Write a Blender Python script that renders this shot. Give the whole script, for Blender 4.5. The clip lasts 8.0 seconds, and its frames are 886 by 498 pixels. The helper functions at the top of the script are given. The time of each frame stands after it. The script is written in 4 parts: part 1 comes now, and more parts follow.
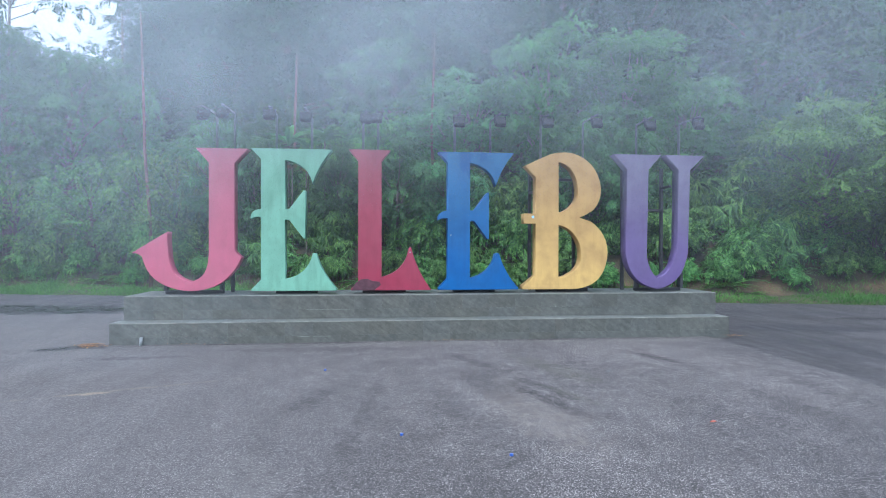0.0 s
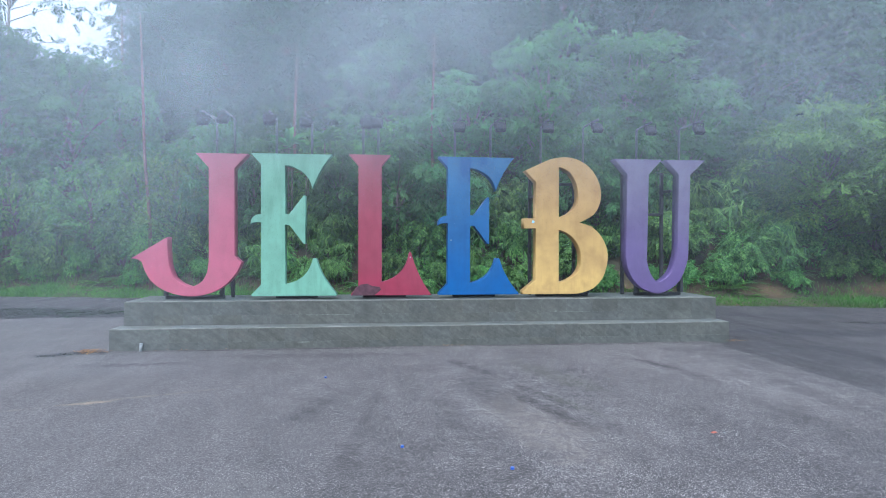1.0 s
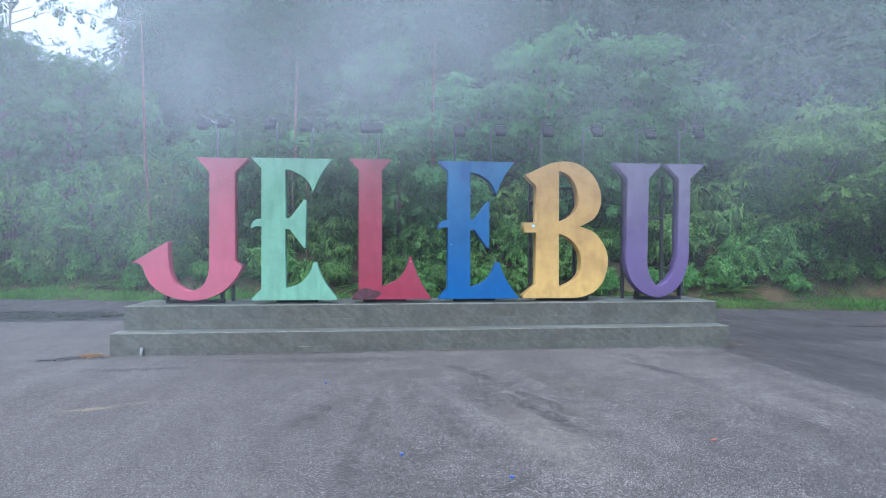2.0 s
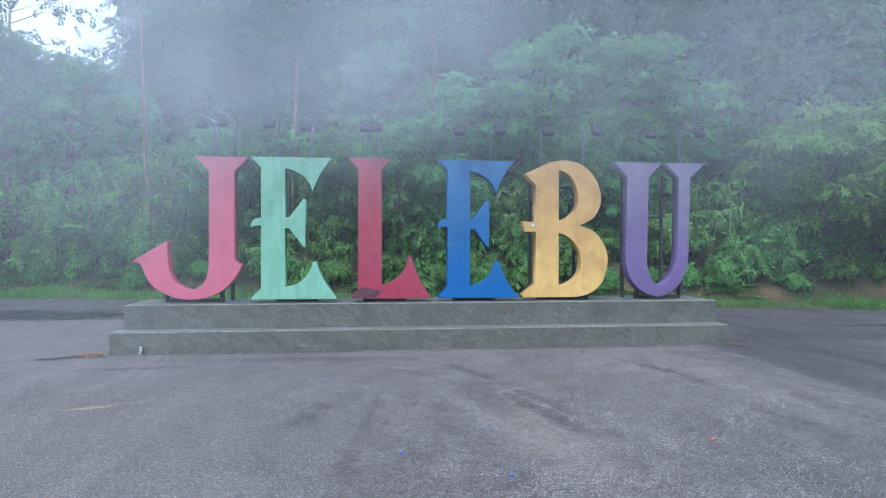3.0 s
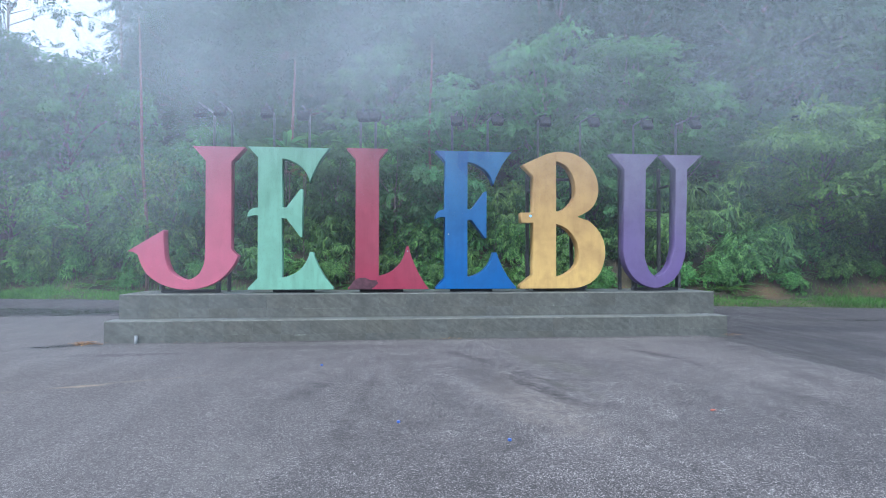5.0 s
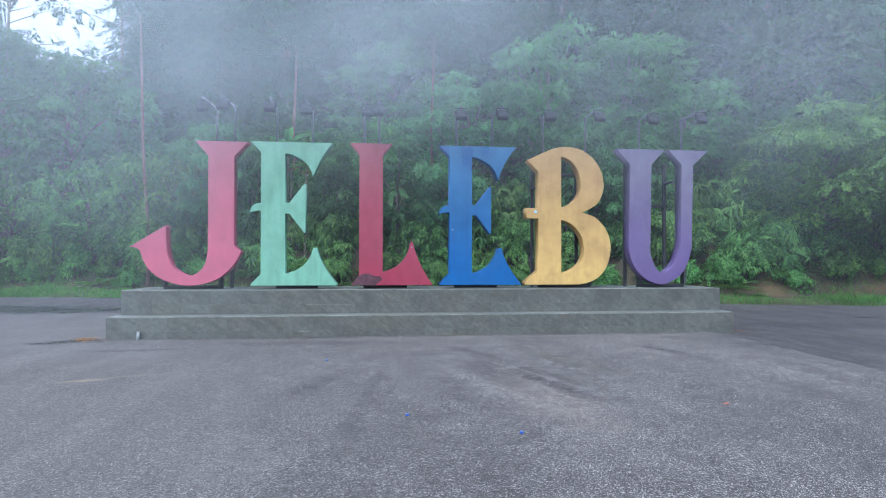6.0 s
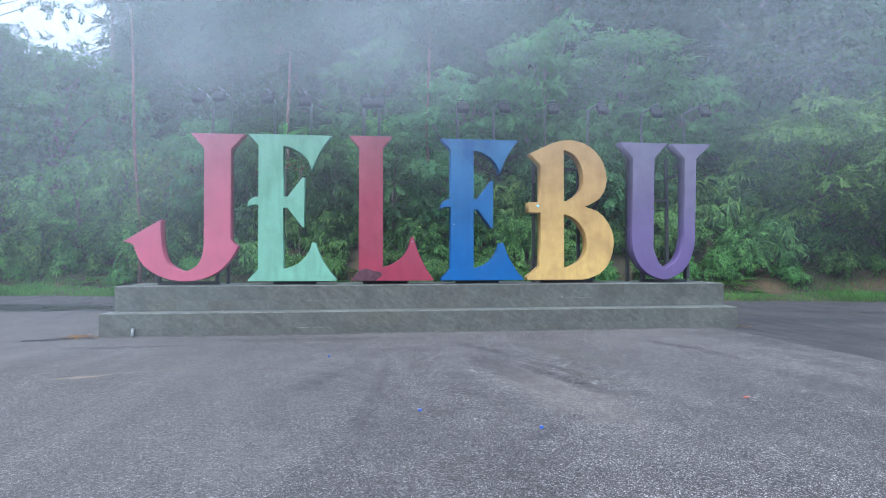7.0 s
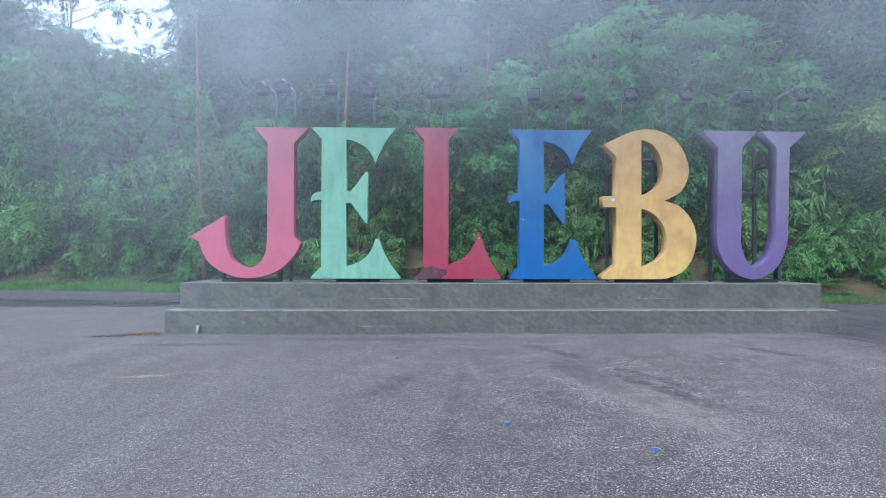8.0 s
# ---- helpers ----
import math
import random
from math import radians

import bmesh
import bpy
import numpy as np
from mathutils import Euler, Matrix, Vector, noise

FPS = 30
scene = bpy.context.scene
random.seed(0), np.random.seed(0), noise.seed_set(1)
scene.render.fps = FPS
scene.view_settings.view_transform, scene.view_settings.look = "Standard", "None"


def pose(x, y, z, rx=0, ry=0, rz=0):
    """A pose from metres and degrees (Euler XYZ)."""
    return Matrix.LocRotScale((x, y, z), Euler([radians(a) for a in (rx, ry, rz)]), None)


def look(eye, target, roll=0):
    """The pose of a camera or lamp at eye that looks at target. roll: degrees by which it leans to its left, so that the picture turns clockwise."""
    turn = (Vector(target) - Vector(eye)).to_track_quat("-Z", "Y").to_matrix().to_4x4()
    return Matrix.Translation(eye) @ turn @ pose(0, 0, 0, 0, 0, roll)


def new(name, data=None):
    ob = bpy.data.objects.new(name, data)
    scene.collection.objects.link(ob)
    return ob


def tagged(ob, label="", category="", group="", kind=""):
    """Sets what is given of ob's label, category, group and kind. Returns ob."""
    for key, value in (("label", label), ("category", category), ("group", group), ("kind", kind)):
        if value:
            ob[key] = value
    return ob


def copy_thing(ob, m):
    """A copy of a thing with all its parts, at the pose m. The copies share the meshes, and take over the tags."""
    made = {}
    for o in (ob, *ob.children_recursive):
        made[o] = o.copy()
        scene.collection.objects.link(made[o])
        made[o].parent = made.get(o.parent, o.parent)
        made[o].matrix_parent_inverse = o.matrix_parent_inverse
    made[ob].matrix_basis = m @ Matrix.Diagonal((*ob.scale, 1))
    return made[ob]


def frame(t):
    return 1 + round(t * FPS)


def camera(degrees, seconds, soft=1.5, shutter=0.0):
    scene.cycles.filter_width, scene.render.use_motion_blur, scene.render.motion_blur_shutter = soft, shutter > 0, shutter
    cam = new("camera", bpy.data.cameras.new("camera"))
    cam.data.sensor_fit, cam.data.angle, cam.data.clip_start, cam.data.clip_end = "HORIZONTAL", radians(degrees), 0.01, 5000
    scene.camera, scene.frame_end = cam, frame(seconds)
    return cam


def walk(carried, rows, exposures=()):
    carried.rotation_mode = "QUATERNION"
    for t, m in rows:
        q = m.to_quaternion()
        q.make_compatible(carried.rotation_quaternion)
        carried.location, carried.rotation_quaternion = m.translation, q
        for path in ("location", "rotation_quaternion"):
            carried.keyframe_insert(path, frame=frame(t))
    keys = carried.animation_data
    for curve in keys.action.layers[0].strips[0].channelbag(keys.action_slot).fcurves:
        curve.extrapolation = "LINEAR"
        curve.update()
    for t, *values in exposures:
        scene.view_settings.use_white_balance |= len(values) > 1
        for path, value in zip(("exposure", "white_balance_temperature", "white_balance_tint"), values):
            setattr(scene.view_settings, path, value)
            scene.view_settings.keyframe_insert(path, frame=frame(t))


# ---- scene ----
cam = camera(74.4, 8.0, soft=1.0)
PATH = [
    (0, (-0.011, 0.007, 1.337), (0.204, 1.996, 1.328), 0.1),
    (0.5, (-0.009, 0.011, 1.295), (0.206, 1.999, 1.284), 0.1),
    (1, (-0.018, 0.013, 1.427), (0.198, 2.001, 1.415), 0.1),
    (1.5, (-0.015, 0.007, 1.476), (0.199, 1.996, 1.468), 0.1),
    (3, (-0.008, 0.01, 1.468), (0.206, 1.998, 1.458), 0.1),
    (3.1, (-0.007, 0.009, 1.456), (0.216, 1.996, 1.483), 0.1),
    (3.3, (-0.005, 0.008, 1.443), (0.218, 1.995, 1.47), 0.1),
    (3.5, (-0.004, 0.007, 1.395), (0.219, 1.994, 1.422), 0.1),
    (4, (-0.002, 0.009, 1.272), (0.22, 1.997, 1.3), 0.1),
    (4.5, (-0.003, 0.011, 1.209), (0.22, 1.999, 1.235), 0.1),
    (6, (-0.064, 0.109, 1.091), (0.159, 2.096, 1.119), 0.1),
    (6.5, (-0.145, 0.153, 1.069), (0.091, 2.138, 1.096), 0.1),
    (6.7, (-0.164, 0.194, 1.05), (0.079, 2.18, 1.077), 0.1),
    (6.8, (-0.171, 0.22, 1.038), (0.084, 2.204, 1.065), 0.0),
    (7, (-0.192, 0.28, 1.019), (0.06, 2.264, 1.046), 0.0),
    (7.1, (-0.208, 0.315, 1.012), (0.044, 2.299, 1.039), 0.0),
    (7.2, (-0.227, 0.353, 1.007), (0.017, 2.338, 1.033), 0.0),
    (7.3, (-0.248, 0.394, 1.002), (-0.027, 2.381, 1.028), 0.1),
    (7.4, (-0.269, 0.436, 0.999), (-0.09, 2.428, 1.023), 0.1),
    (7.5, (-0.288, 0.478, 0.996), (-0.151, 2.473, 1.02), 0.1),
    (7.6, (-0.306, 0.521, 0.994), (-0.183, 2.517, 1.018), 0.1),
    (7.8, (-0.341, 0.611, 0.994), (-0.238, 2.608, 1.017), 0.2),
    (8, (-0.375, 0.701, 0.994), (-0.299, 2.699, 1.017), 0.2),
]
walk(cam, [(t, look(eye, target, roll)) for t, eye, target, roll in PATH],
     exposures=[(0.0, 1.28, 5400, 11), (8.0, 1.28, 5400, 11)])

# ---------------------------------------------------------------- light
world = bpy.data.worlds.new("misty_sky")
scene.world = world
world.use_nodes = True
wn = world.node_tree.nodes
sky = wn.new("ShaderNodeTexSky")
sky.sky_type = "NISHITA"
sky.sun_disc = False
SUN_EL, SUN_AZ = 52.0, -155.0      # degrees above the ground; degrees from +y, to the right positive
sky.sun_elevation, sky.sun_rotation = radians(SUN_EL), radians(SUN_AZ)
sky.air_density, sky.dust_density, sky.ozone_density = 1.0, 4.0, 1.0
wn["Background"].inputs["Strength"].default_value = 0.15
cloud = wn.new("ShaderNodeMix")     # the blue sky shows only faintly through the cloud
cloud.data_type = "RGBA"
cloud.inputs["Factor"].default_value = 0.65
cloud.inputs["B"].default_value = (4.6, 4.8, 5.0, 1)
world.node_tree.links.new(sky.outputs["Color"], cloud.inputs["A"])
world.node_tree.links.new(cloud.outputs["Result"], wn["Background"].inputs["Color"])

sun = new("sun", bpy.data.lights.new("sun", "SUN"))
sun.data.energy, sun.data.angle, sun.data.color = 1.5, radians(45), (1.0, 0.97, 0.93)
_a, _e = radians(SUN_AZ), radians(SUN_EL)
sun.matrix_world = look((0, 0, 30), (-math.sin(_a) * math.cos(_e), -math.cos(_a) * math.cos(_e), 30 - math.sin(_e)))

# ---------------------------------------------------------------- materials


def mat_base(name):
    m = bpy.data.materials.new(name)
    m.use_nodes = True
    nt = m.node_tree
    return m, nt, nt.nodes["Principled BSDF"]


def node(nt, kind, **kw):
    n = nt.nodes.new(kind)
    for k, v in kw.items():
        n.inputs[k].default_value = v
    return n


def link(nt, a, b):
    nt.links.new(a, b)


def coords(nt, which="Object"):
    return nt.nodes.new("ShaderNodeTexCoord").outputs[which]


def world_pos(nt):
    return nt.nodes.new("ShaderNodeNewGeometry").outputs["Position"]


def noise_tex(nt, vec, scale, detail=4.0, rough=0.55, stretch=None):
    if stretch:
        mp = nt.nodes.new("ShaderNodeMapping")
        mp.inputs["Scale"].default_value = stretch
        link(nt, vec, mp.inputs["Vector"])
        vec = mp.outputs["Vector"]
    n = node(nt, "ShaderNodeTexNoise", Scale=scale, Detail=detail, Roughness=rough)
    link(nt, vec, n.inputs["Vector"])
    return n.outputs["Fac"]


def ramp(nt, fac, stops):
    r = nt.nodes.new("ShaderNodeValToRGB")
    el = r.color_ramp.elements
    while len(el) > len(stops):
        el.remove(el[-1])
    while len(el) < len(stops):
        el.new(0.5)
    for e, (p, c) in zip(el, stops):
        e.position = p
        e.color = (c, c, c, 1) if isinstance(c, (int, float)) else (*c, 1)
    link(nt, fac, r.inputs["Fac"])
    return r.outputs["Color"]


def mix(nt, fac, a, b, kind="MIX"):
    n = nt.nodes.new("ShaderNodeMix")
    n.data_type, n.blend_type = "RGBA", kind
    for sock, v in ((n.inputs["Factor"], fac), (n.inputs["A"], a), (n.inputs["B"], b)):
        if isinstance(v, (int, float)):
            sock.default_value = v
        elif isinstance(v, tuple):
            sock.default_value = (*v, 1)
        else:
            link(nt, v, sock)
    return n.outputs["Result"]


def math_node(nt, op, a, b=0.0):
    n = nt.nodes.new("ShaderNodeMath")
    n.operation = op
    for sock, v in zip(n.inputs, (a, b)):
        if isinstance(v, (int, float)):
            sock.default_value = v
        else:
            link(nt, v, sock)
    return n.outputs[0]


def bump(nt, bsdf, height, strength=0.3, dist=0.01):
    b = node(nt, "ShaderNodeBump", Strength=strength, Distance=dist)
    link(nt, height, b.inputs["Height"])
    link(nt, b.outputs["Normal"], bsdf.inputs["Normal"])


def paint(name, low, high, stain, amount=0.5, height=2.8, seed=0.0, run=1.0, drips=()):
    """Weathered gloss paint with rain streaks and blotches; haze is blended into the colour towards the top."""
    m, nt, b = mat_base(name)
    pos = world_pos(nt)
    off = node(nt, "ShaderNodeVectorMath")
    off.operation = "ADD"
    off.inputs[1].default_value = (seed, seed * 0.7, 0)
    link(nt, pos, off.inputs[0])
    vec = off.outputs[0]
    sep = nt.nodes.new("ShaderNodeSeparateXYZ")
    link(nt, pos, sep.inputs[0])
    z = math_node(nt, "DIVIDE", math_node(nt, "SUBTRACT", sep.outputs["Z"], 0.65), height - 0.65)
    wob = math_node(nt, "MULTIPLY", math_node(nt, "SUBTRACT", noise_tex(nt, vec, 1.6, 3), 0.5), 0.7)
    top_haze = ramp(nt, math_node(nt, "ADD", z, wob), [(0.05, 0.0), (0.95, 1.0)])
    col = mix(nt, top_haze, low, high)
    streak = ramp(nt, noise_tex(nt, vec, 5.0, 5, 0.6, (2.2, 2.2, 0.35)), [(0.48, 0.0), (0.72, 1.0)])
    col = mix(nt, math_node(nt, "MULTIPLY", streak, amount * run), col, stain)
    blotch = ramp(nt, noise_tex(nt, vec, 2.3, 6, 0.65), [(0.42, 0.0), (0.66, 1.0)])
    col = mix(nt, math_node(nt, "MULTIPLY", blotch, amount * (1.15 - 0.55 * run)), col, stain)
    speck = ramp(nt, noise_tex(nt, vec, 38.0, 3, 0.6), [(0.66, 0.0), (0.74, 1.0)])
    col = mix(nt, math_node(nt, "MULTIPLY", speck, amount * 0.5), col, stain)
    for x0, x1, foot, tone in drips:
        wave = noise_tex(nt, vec, 9.0, 3, 0.6, (1.0, 1.0, 0.1))
        edge = math_node(nt, "ADD", sep.outputs["Z"], math_node(nt, "MULTIPLY", math_node(nt, "SUBTRACT", wave, 0.5), 0.7))
        mask = math_node(nt, "GREATER_THAN", edge, foot)
        mask = math_node(nt, "MULTIPLY", mask, math_node(nt, "GREATER_THAN", sep.outputs["X"], x0))
        mask = math_node(nt, "MULTIPLY", mask, math_node(nt, "LESS_THAN", sep.outputs["X"], x1))
        col = mix(nt, math_node(nt, "MULTIPLY", mask, 0.6), col, tone)
    link(nt, col, b.inputs["Base Color"])
    link(nt, ramp(nt, blotch, [(0.0, 0.42), (1.0, 0.65)]), b.inputs["Roughness"])
    b.inputs["Specular IOR Level"].default_value = 0.35
    bump(nt, b, noise_tex(nt, vec, 6.0, 4), 0.15, 0.02)
    return m


def plain(name, col, rough=0.6, metal=0.0, var=0.25, scale=30.0):
    m, nt, b = mat_base(name)
    n = noise_tex(nt, coords(nt), scale, 5)
    dark = tuple(c * (1 - var) for c in col)
    lite = tuple(min(1.0, c * (1 + var)) for c in col)
    link(nt, mix(nt, ramp(nt, n, [(0.3, 0.0), (0.7, 1.0)]), dark, lite), b.inputs["Base Color"])
    b.inputs["Roughness"].default_value, b.inputs["Metallic"].default_value = rough, metal
    bump(nt, b, n, 0.1, 0.005)
    return m


def leaf_mat(name, dark, mid, lite, trans=0.45, rough=0.6, vary=0.4):
    """Leaves: each leaf takes its own green, each plant a slight shift."""
    m, nt, b = mat_base(name)
    geo = nt.nodes.new("ShaderNodeNewGeometry")
    info = nt.nodes.new("ShaderNodeObjectInfo")
    isl = geo.outputs["Random Per Island"]
    col = ramp(nt, isl, [(0.0, dark), (0.55, mid), (1.0, lite)])
    hsv = nt.nodes.new("ShaderNodeHueSaturation")
    link(nt, math_node(nt, "ADD", math_node(nt, "MULTIPLY", info.outputs["Random"], 0.04), 0.48), hsv.inputs["Hue"])
    link(nt, math_node(nt, "ADD", math_node(nt, "MULTIPLY", info.outputs["Random"], vary), 1.0 - vary / 2), hsv.inputs["Value"])
    link(nt, col, hsv.inputs["Color"])
    patch = ramp(nt, noise_tex(nt, geo.outputs["Position"], 0.8, 3), [(0.35, 0.75), (0.65, 1.2)])
    col = mix(nt, 1.0, hsv.outputs["Color"], patch, "MULTIPLY")
    link(nt, col, b.inputs["Base Color"])
    b.inputs["Roughness"].default_value = rough
    b.inputs["Specular IOR Level"].default_value = 0.18
    tr = nt.nodes.new("ShaderNodeBsdfTranslucent")
    link(nt, mix(nt, 1.0, col, (1.25, 1.3, 0.6), "MULTIPLY"), tr.inputs["Color"])
    sh = nt.nodes.new("ShaderNodeMixShader")
    sh.inputs[0].default_value = trans
    link(nt, b.outputs[0], sh.inputs[1])
    link(nt, tr.outputs[0], sh.inputs[2])
    link(nt, sh.outputs[0], nt.nodes["Material Output"].inputs["Surface"])
    return m


def bark_mat(name, a, c):
    m, nt, b = mat_base(name)
    n = noise_tex(nt, coords(nt), 9.0, 6, 0.65, (1, 1, 0.25))
    link(nt, mix(nt, ramp(nt, n, [(0.35, 0.0), (0.65, 1.0)]), a, c), b.inputs["Base Color"])
    b.inputs["Roughness"].default_value = 0.9
    bump(nt, b, n, 0.6, 0.02)
    return m


def spot(nt, pos, cx, cy, rx, ry, turn, ragged=0.9):
    """A soft-edged, ragged oval round (cx, cy) on the ground: 1 inside, 0 outside."""
    mp = nt.nodes.new("ShaderNodeMapping")
    mp.vector_type = "TEXTURE"
    mp.inputs["Location"].default_value = (cx, cy, 0)
    mp.inputs["Rotation"].default_value = (0, 0, radians(turn))
    mp.inputs["Scale"].default_value = (rx, ry, 50)
    link(nt, pos, mp.inputs["Vector"])
    ln = nt.nodes.new("ShaderNodeVectorMath")
    ln.operation = "LENGTH"
    link(nt, mp.outputs[0], ln.inputs[0])
    wob = math_node(nt, "MULTIPLY", math_node(nt, "SUBTRACT", noise_tex(nt, pos, 2.6, 8, 0.78), 0.5), ragged * 3.2)
    mr = node(nt, "ShaderNodeMapRange")
    mr.interpolation_type = "SMOOTHSTEP"
    mr.inputs["From Min"].default_value, mr.inputs["From Max"].default_value = 1.25, 0.45
    link(nt, math_node(nt, "ADD", ln.outputs["Value"], wob), mr.inputs["Value"])
    return mr.outputs[0]


def asphalt(name, base, lite, chip, stain_amt, wet=0.0, spots=(), pools=(), bare=None):
    """Worn asphalt: bound chips of stone, broad stains and dust, long tyre-wide streaks."""
    m, nt, b = mat_base(name)
    pos = world_pos(nt)
    vor = node(nt, "ShaderNodeTexVoronoi", Scale=215.0)
    link(nt, pos, vor.inputs["Vector"])
    chips = nt.nodes.new("ShaderNodeSeparateColor")
    link(nt, vor.outputs["Color"], chips.inputs[0])
    broad = noise_tex(nt, pos, 0.42, 7, 0.62, (1.3, 0.5, 1.0))
    streak = noise_tex(nt, pos, 0.9, 7, 0.68, (2.2, 0.2, 1.0))
    fine = noise_tex(nt, pos, 11.0, 6, 0.75)
    worn = math_node(nt, "ADD", chips.outputs["Red"], math_node(nt, "MULTIPLY", math_node(nt, "SUBTRACT", noise_tex(nt, pos, 3.0, 6, 0.7), 0.5), 0.35))
    cfac = ramp(nt, worn, [(0.5, 0.0), (0.72, 0.15), (0.88, 0.5), (0.98, 1.0)])
    if bare:     # haze painted in: the chips lose contrast towards the left
        sep = nt.nodes.new("ShaderNodeSeparateXYZ")
        link(nt, pos, sep.inputs[0])
        mr = node(nt, "ShaderNodeMapRange")
        mr.inputs["From Min"].default_value, mr.inputs["From Max"].default_value = bare
        mr.inputs["To Min"].default_value, mr.inputs["To Max"].default_value = 0.5, 1.12
        link(nt, math_node(nt, "ADD", sep.outputs["X"], math_node(nt, "MULTIPLY", broad, 1.5)), mr.inputs["Value"])
        cfac = math_node(nt, "MULTIPLY", cfac, mr.outputs[0])
    col = mix(nt, ramp(nt, broad, [(0.36, 0.0), (0.66, 1.0)]), base, lite)
    col = mix(nt, math_node(nt, "MULTIPLY", ramp(nt, streak, [(0.48, 0.0), (0.62, 1.0)]), stain_amt), col, tuple(c * 0.5 for c in base))
    col = mix(nt, math_node(nt, "MULTIPLY", ramp(nt, fine, [(0.42, 0.0), (0.64, 1.0)]), 0.25), col, lite)
    grit = noise_tex(nt, pos, 130.0, 4, 0.75)
    col = mix(nt, math_node(nt, "MULTIPLY", ramp(nt, grit, [(0.4, 1.0), (0.54, 0.0)]), 0.6), col, tuple(c * 0.4 for c in base))
    col = mix(nt, math_node(nt, "MULTIPLY", cfac, 0.85), col, chip)
    if bare:     # pale wash blended into the colour for the haze over the left side
        haze_wash = ramp(nt, mr.outputs[0], [(0.5, 0.42), (1.0, 0.0)])
        col = mix(nt, haze_wash, col, (0.14, 0.132, 0.128))
    vor2 = node(nt, "ShaderNodeTexVoronoi", Scale=88.0)
    link(nt, pos, vor2.inputs["Vector"])
    lump = nt.nodes.new("ShaderNodeSeparateColor")
    link(nt, vor2.outputs["Color"], lump.inputs[0])
    col = mix(nt, 1.0, col, ramp(nt, lump.outputs["Green"], [(0.0, 0.72), (0.6, 1.0), (1.0, 1.32)]), "MULTIPLY")
    col = mix(nt, 1.0, col, ramp(nt, noise_tex(nt, pos, 45.0, 3, 0.75), [(0.36, 0.78), (0.64, 1.22)]), "MULTIPLY")
    mottle = noise_tex(nt, pos, 1.5, 7, 0.72, (1.5, 0.4, 1.0))
    col = mix(nt, 1.0, col, ramp(nt, mottle, [(0.37, 0.88), (0.5, 1.0), (0.63, 1.12)]), "MULTIPLY")
    broken = ramp(nt, noise_tex(nt, pos, 9.0, 8, 0.85), [(0.43, 0.15), (0.56, 1.0)])
    for cx, cy, rx, ry, turn, tone, amount in spots:
        col = mix(nt, math_node(nt, "MULTIPLY", math_node(nt, "MULTIPLY", spot(nt, pos, cx, cy, rx, ry, turn), broken), min(1.0, amount * 1.1)), col, mix(nt, cfac, tone, tuple(min(1.0, c * 2.4) for c in tone)))
    rough = ramp(nt, streak, [(0.45, 0.85), (0.7, 0.85 - wet)])
    for cx, cy, rx, ry, turn in pools:
        damp = math_node(nt, "MULTIPLY", spot(nt, pos, cx, cy, rx, ry, turn, 1.0), broken)
        col = mix(nt, math_node(nt, "MULTIPLY", damp, 0.95), col, (0.014, 0.014, 0.016))
        rough = mix(nt, damp, rough, (0.16, 0.16, 0.16))
    link(nt, col, b.inputs["Base Color"])
    link(nt, rough, b.inputs["Roughness"])
    b.inputs["Specular IOR Level"].default_value = 0.35
    h = math_node(nt, "ADD", math_node(nt, "MULTIPLY", vor.outputs["Distance"], -0.6), fine)
    bump(nt, b, h, 0.35, 0.008)
    return m


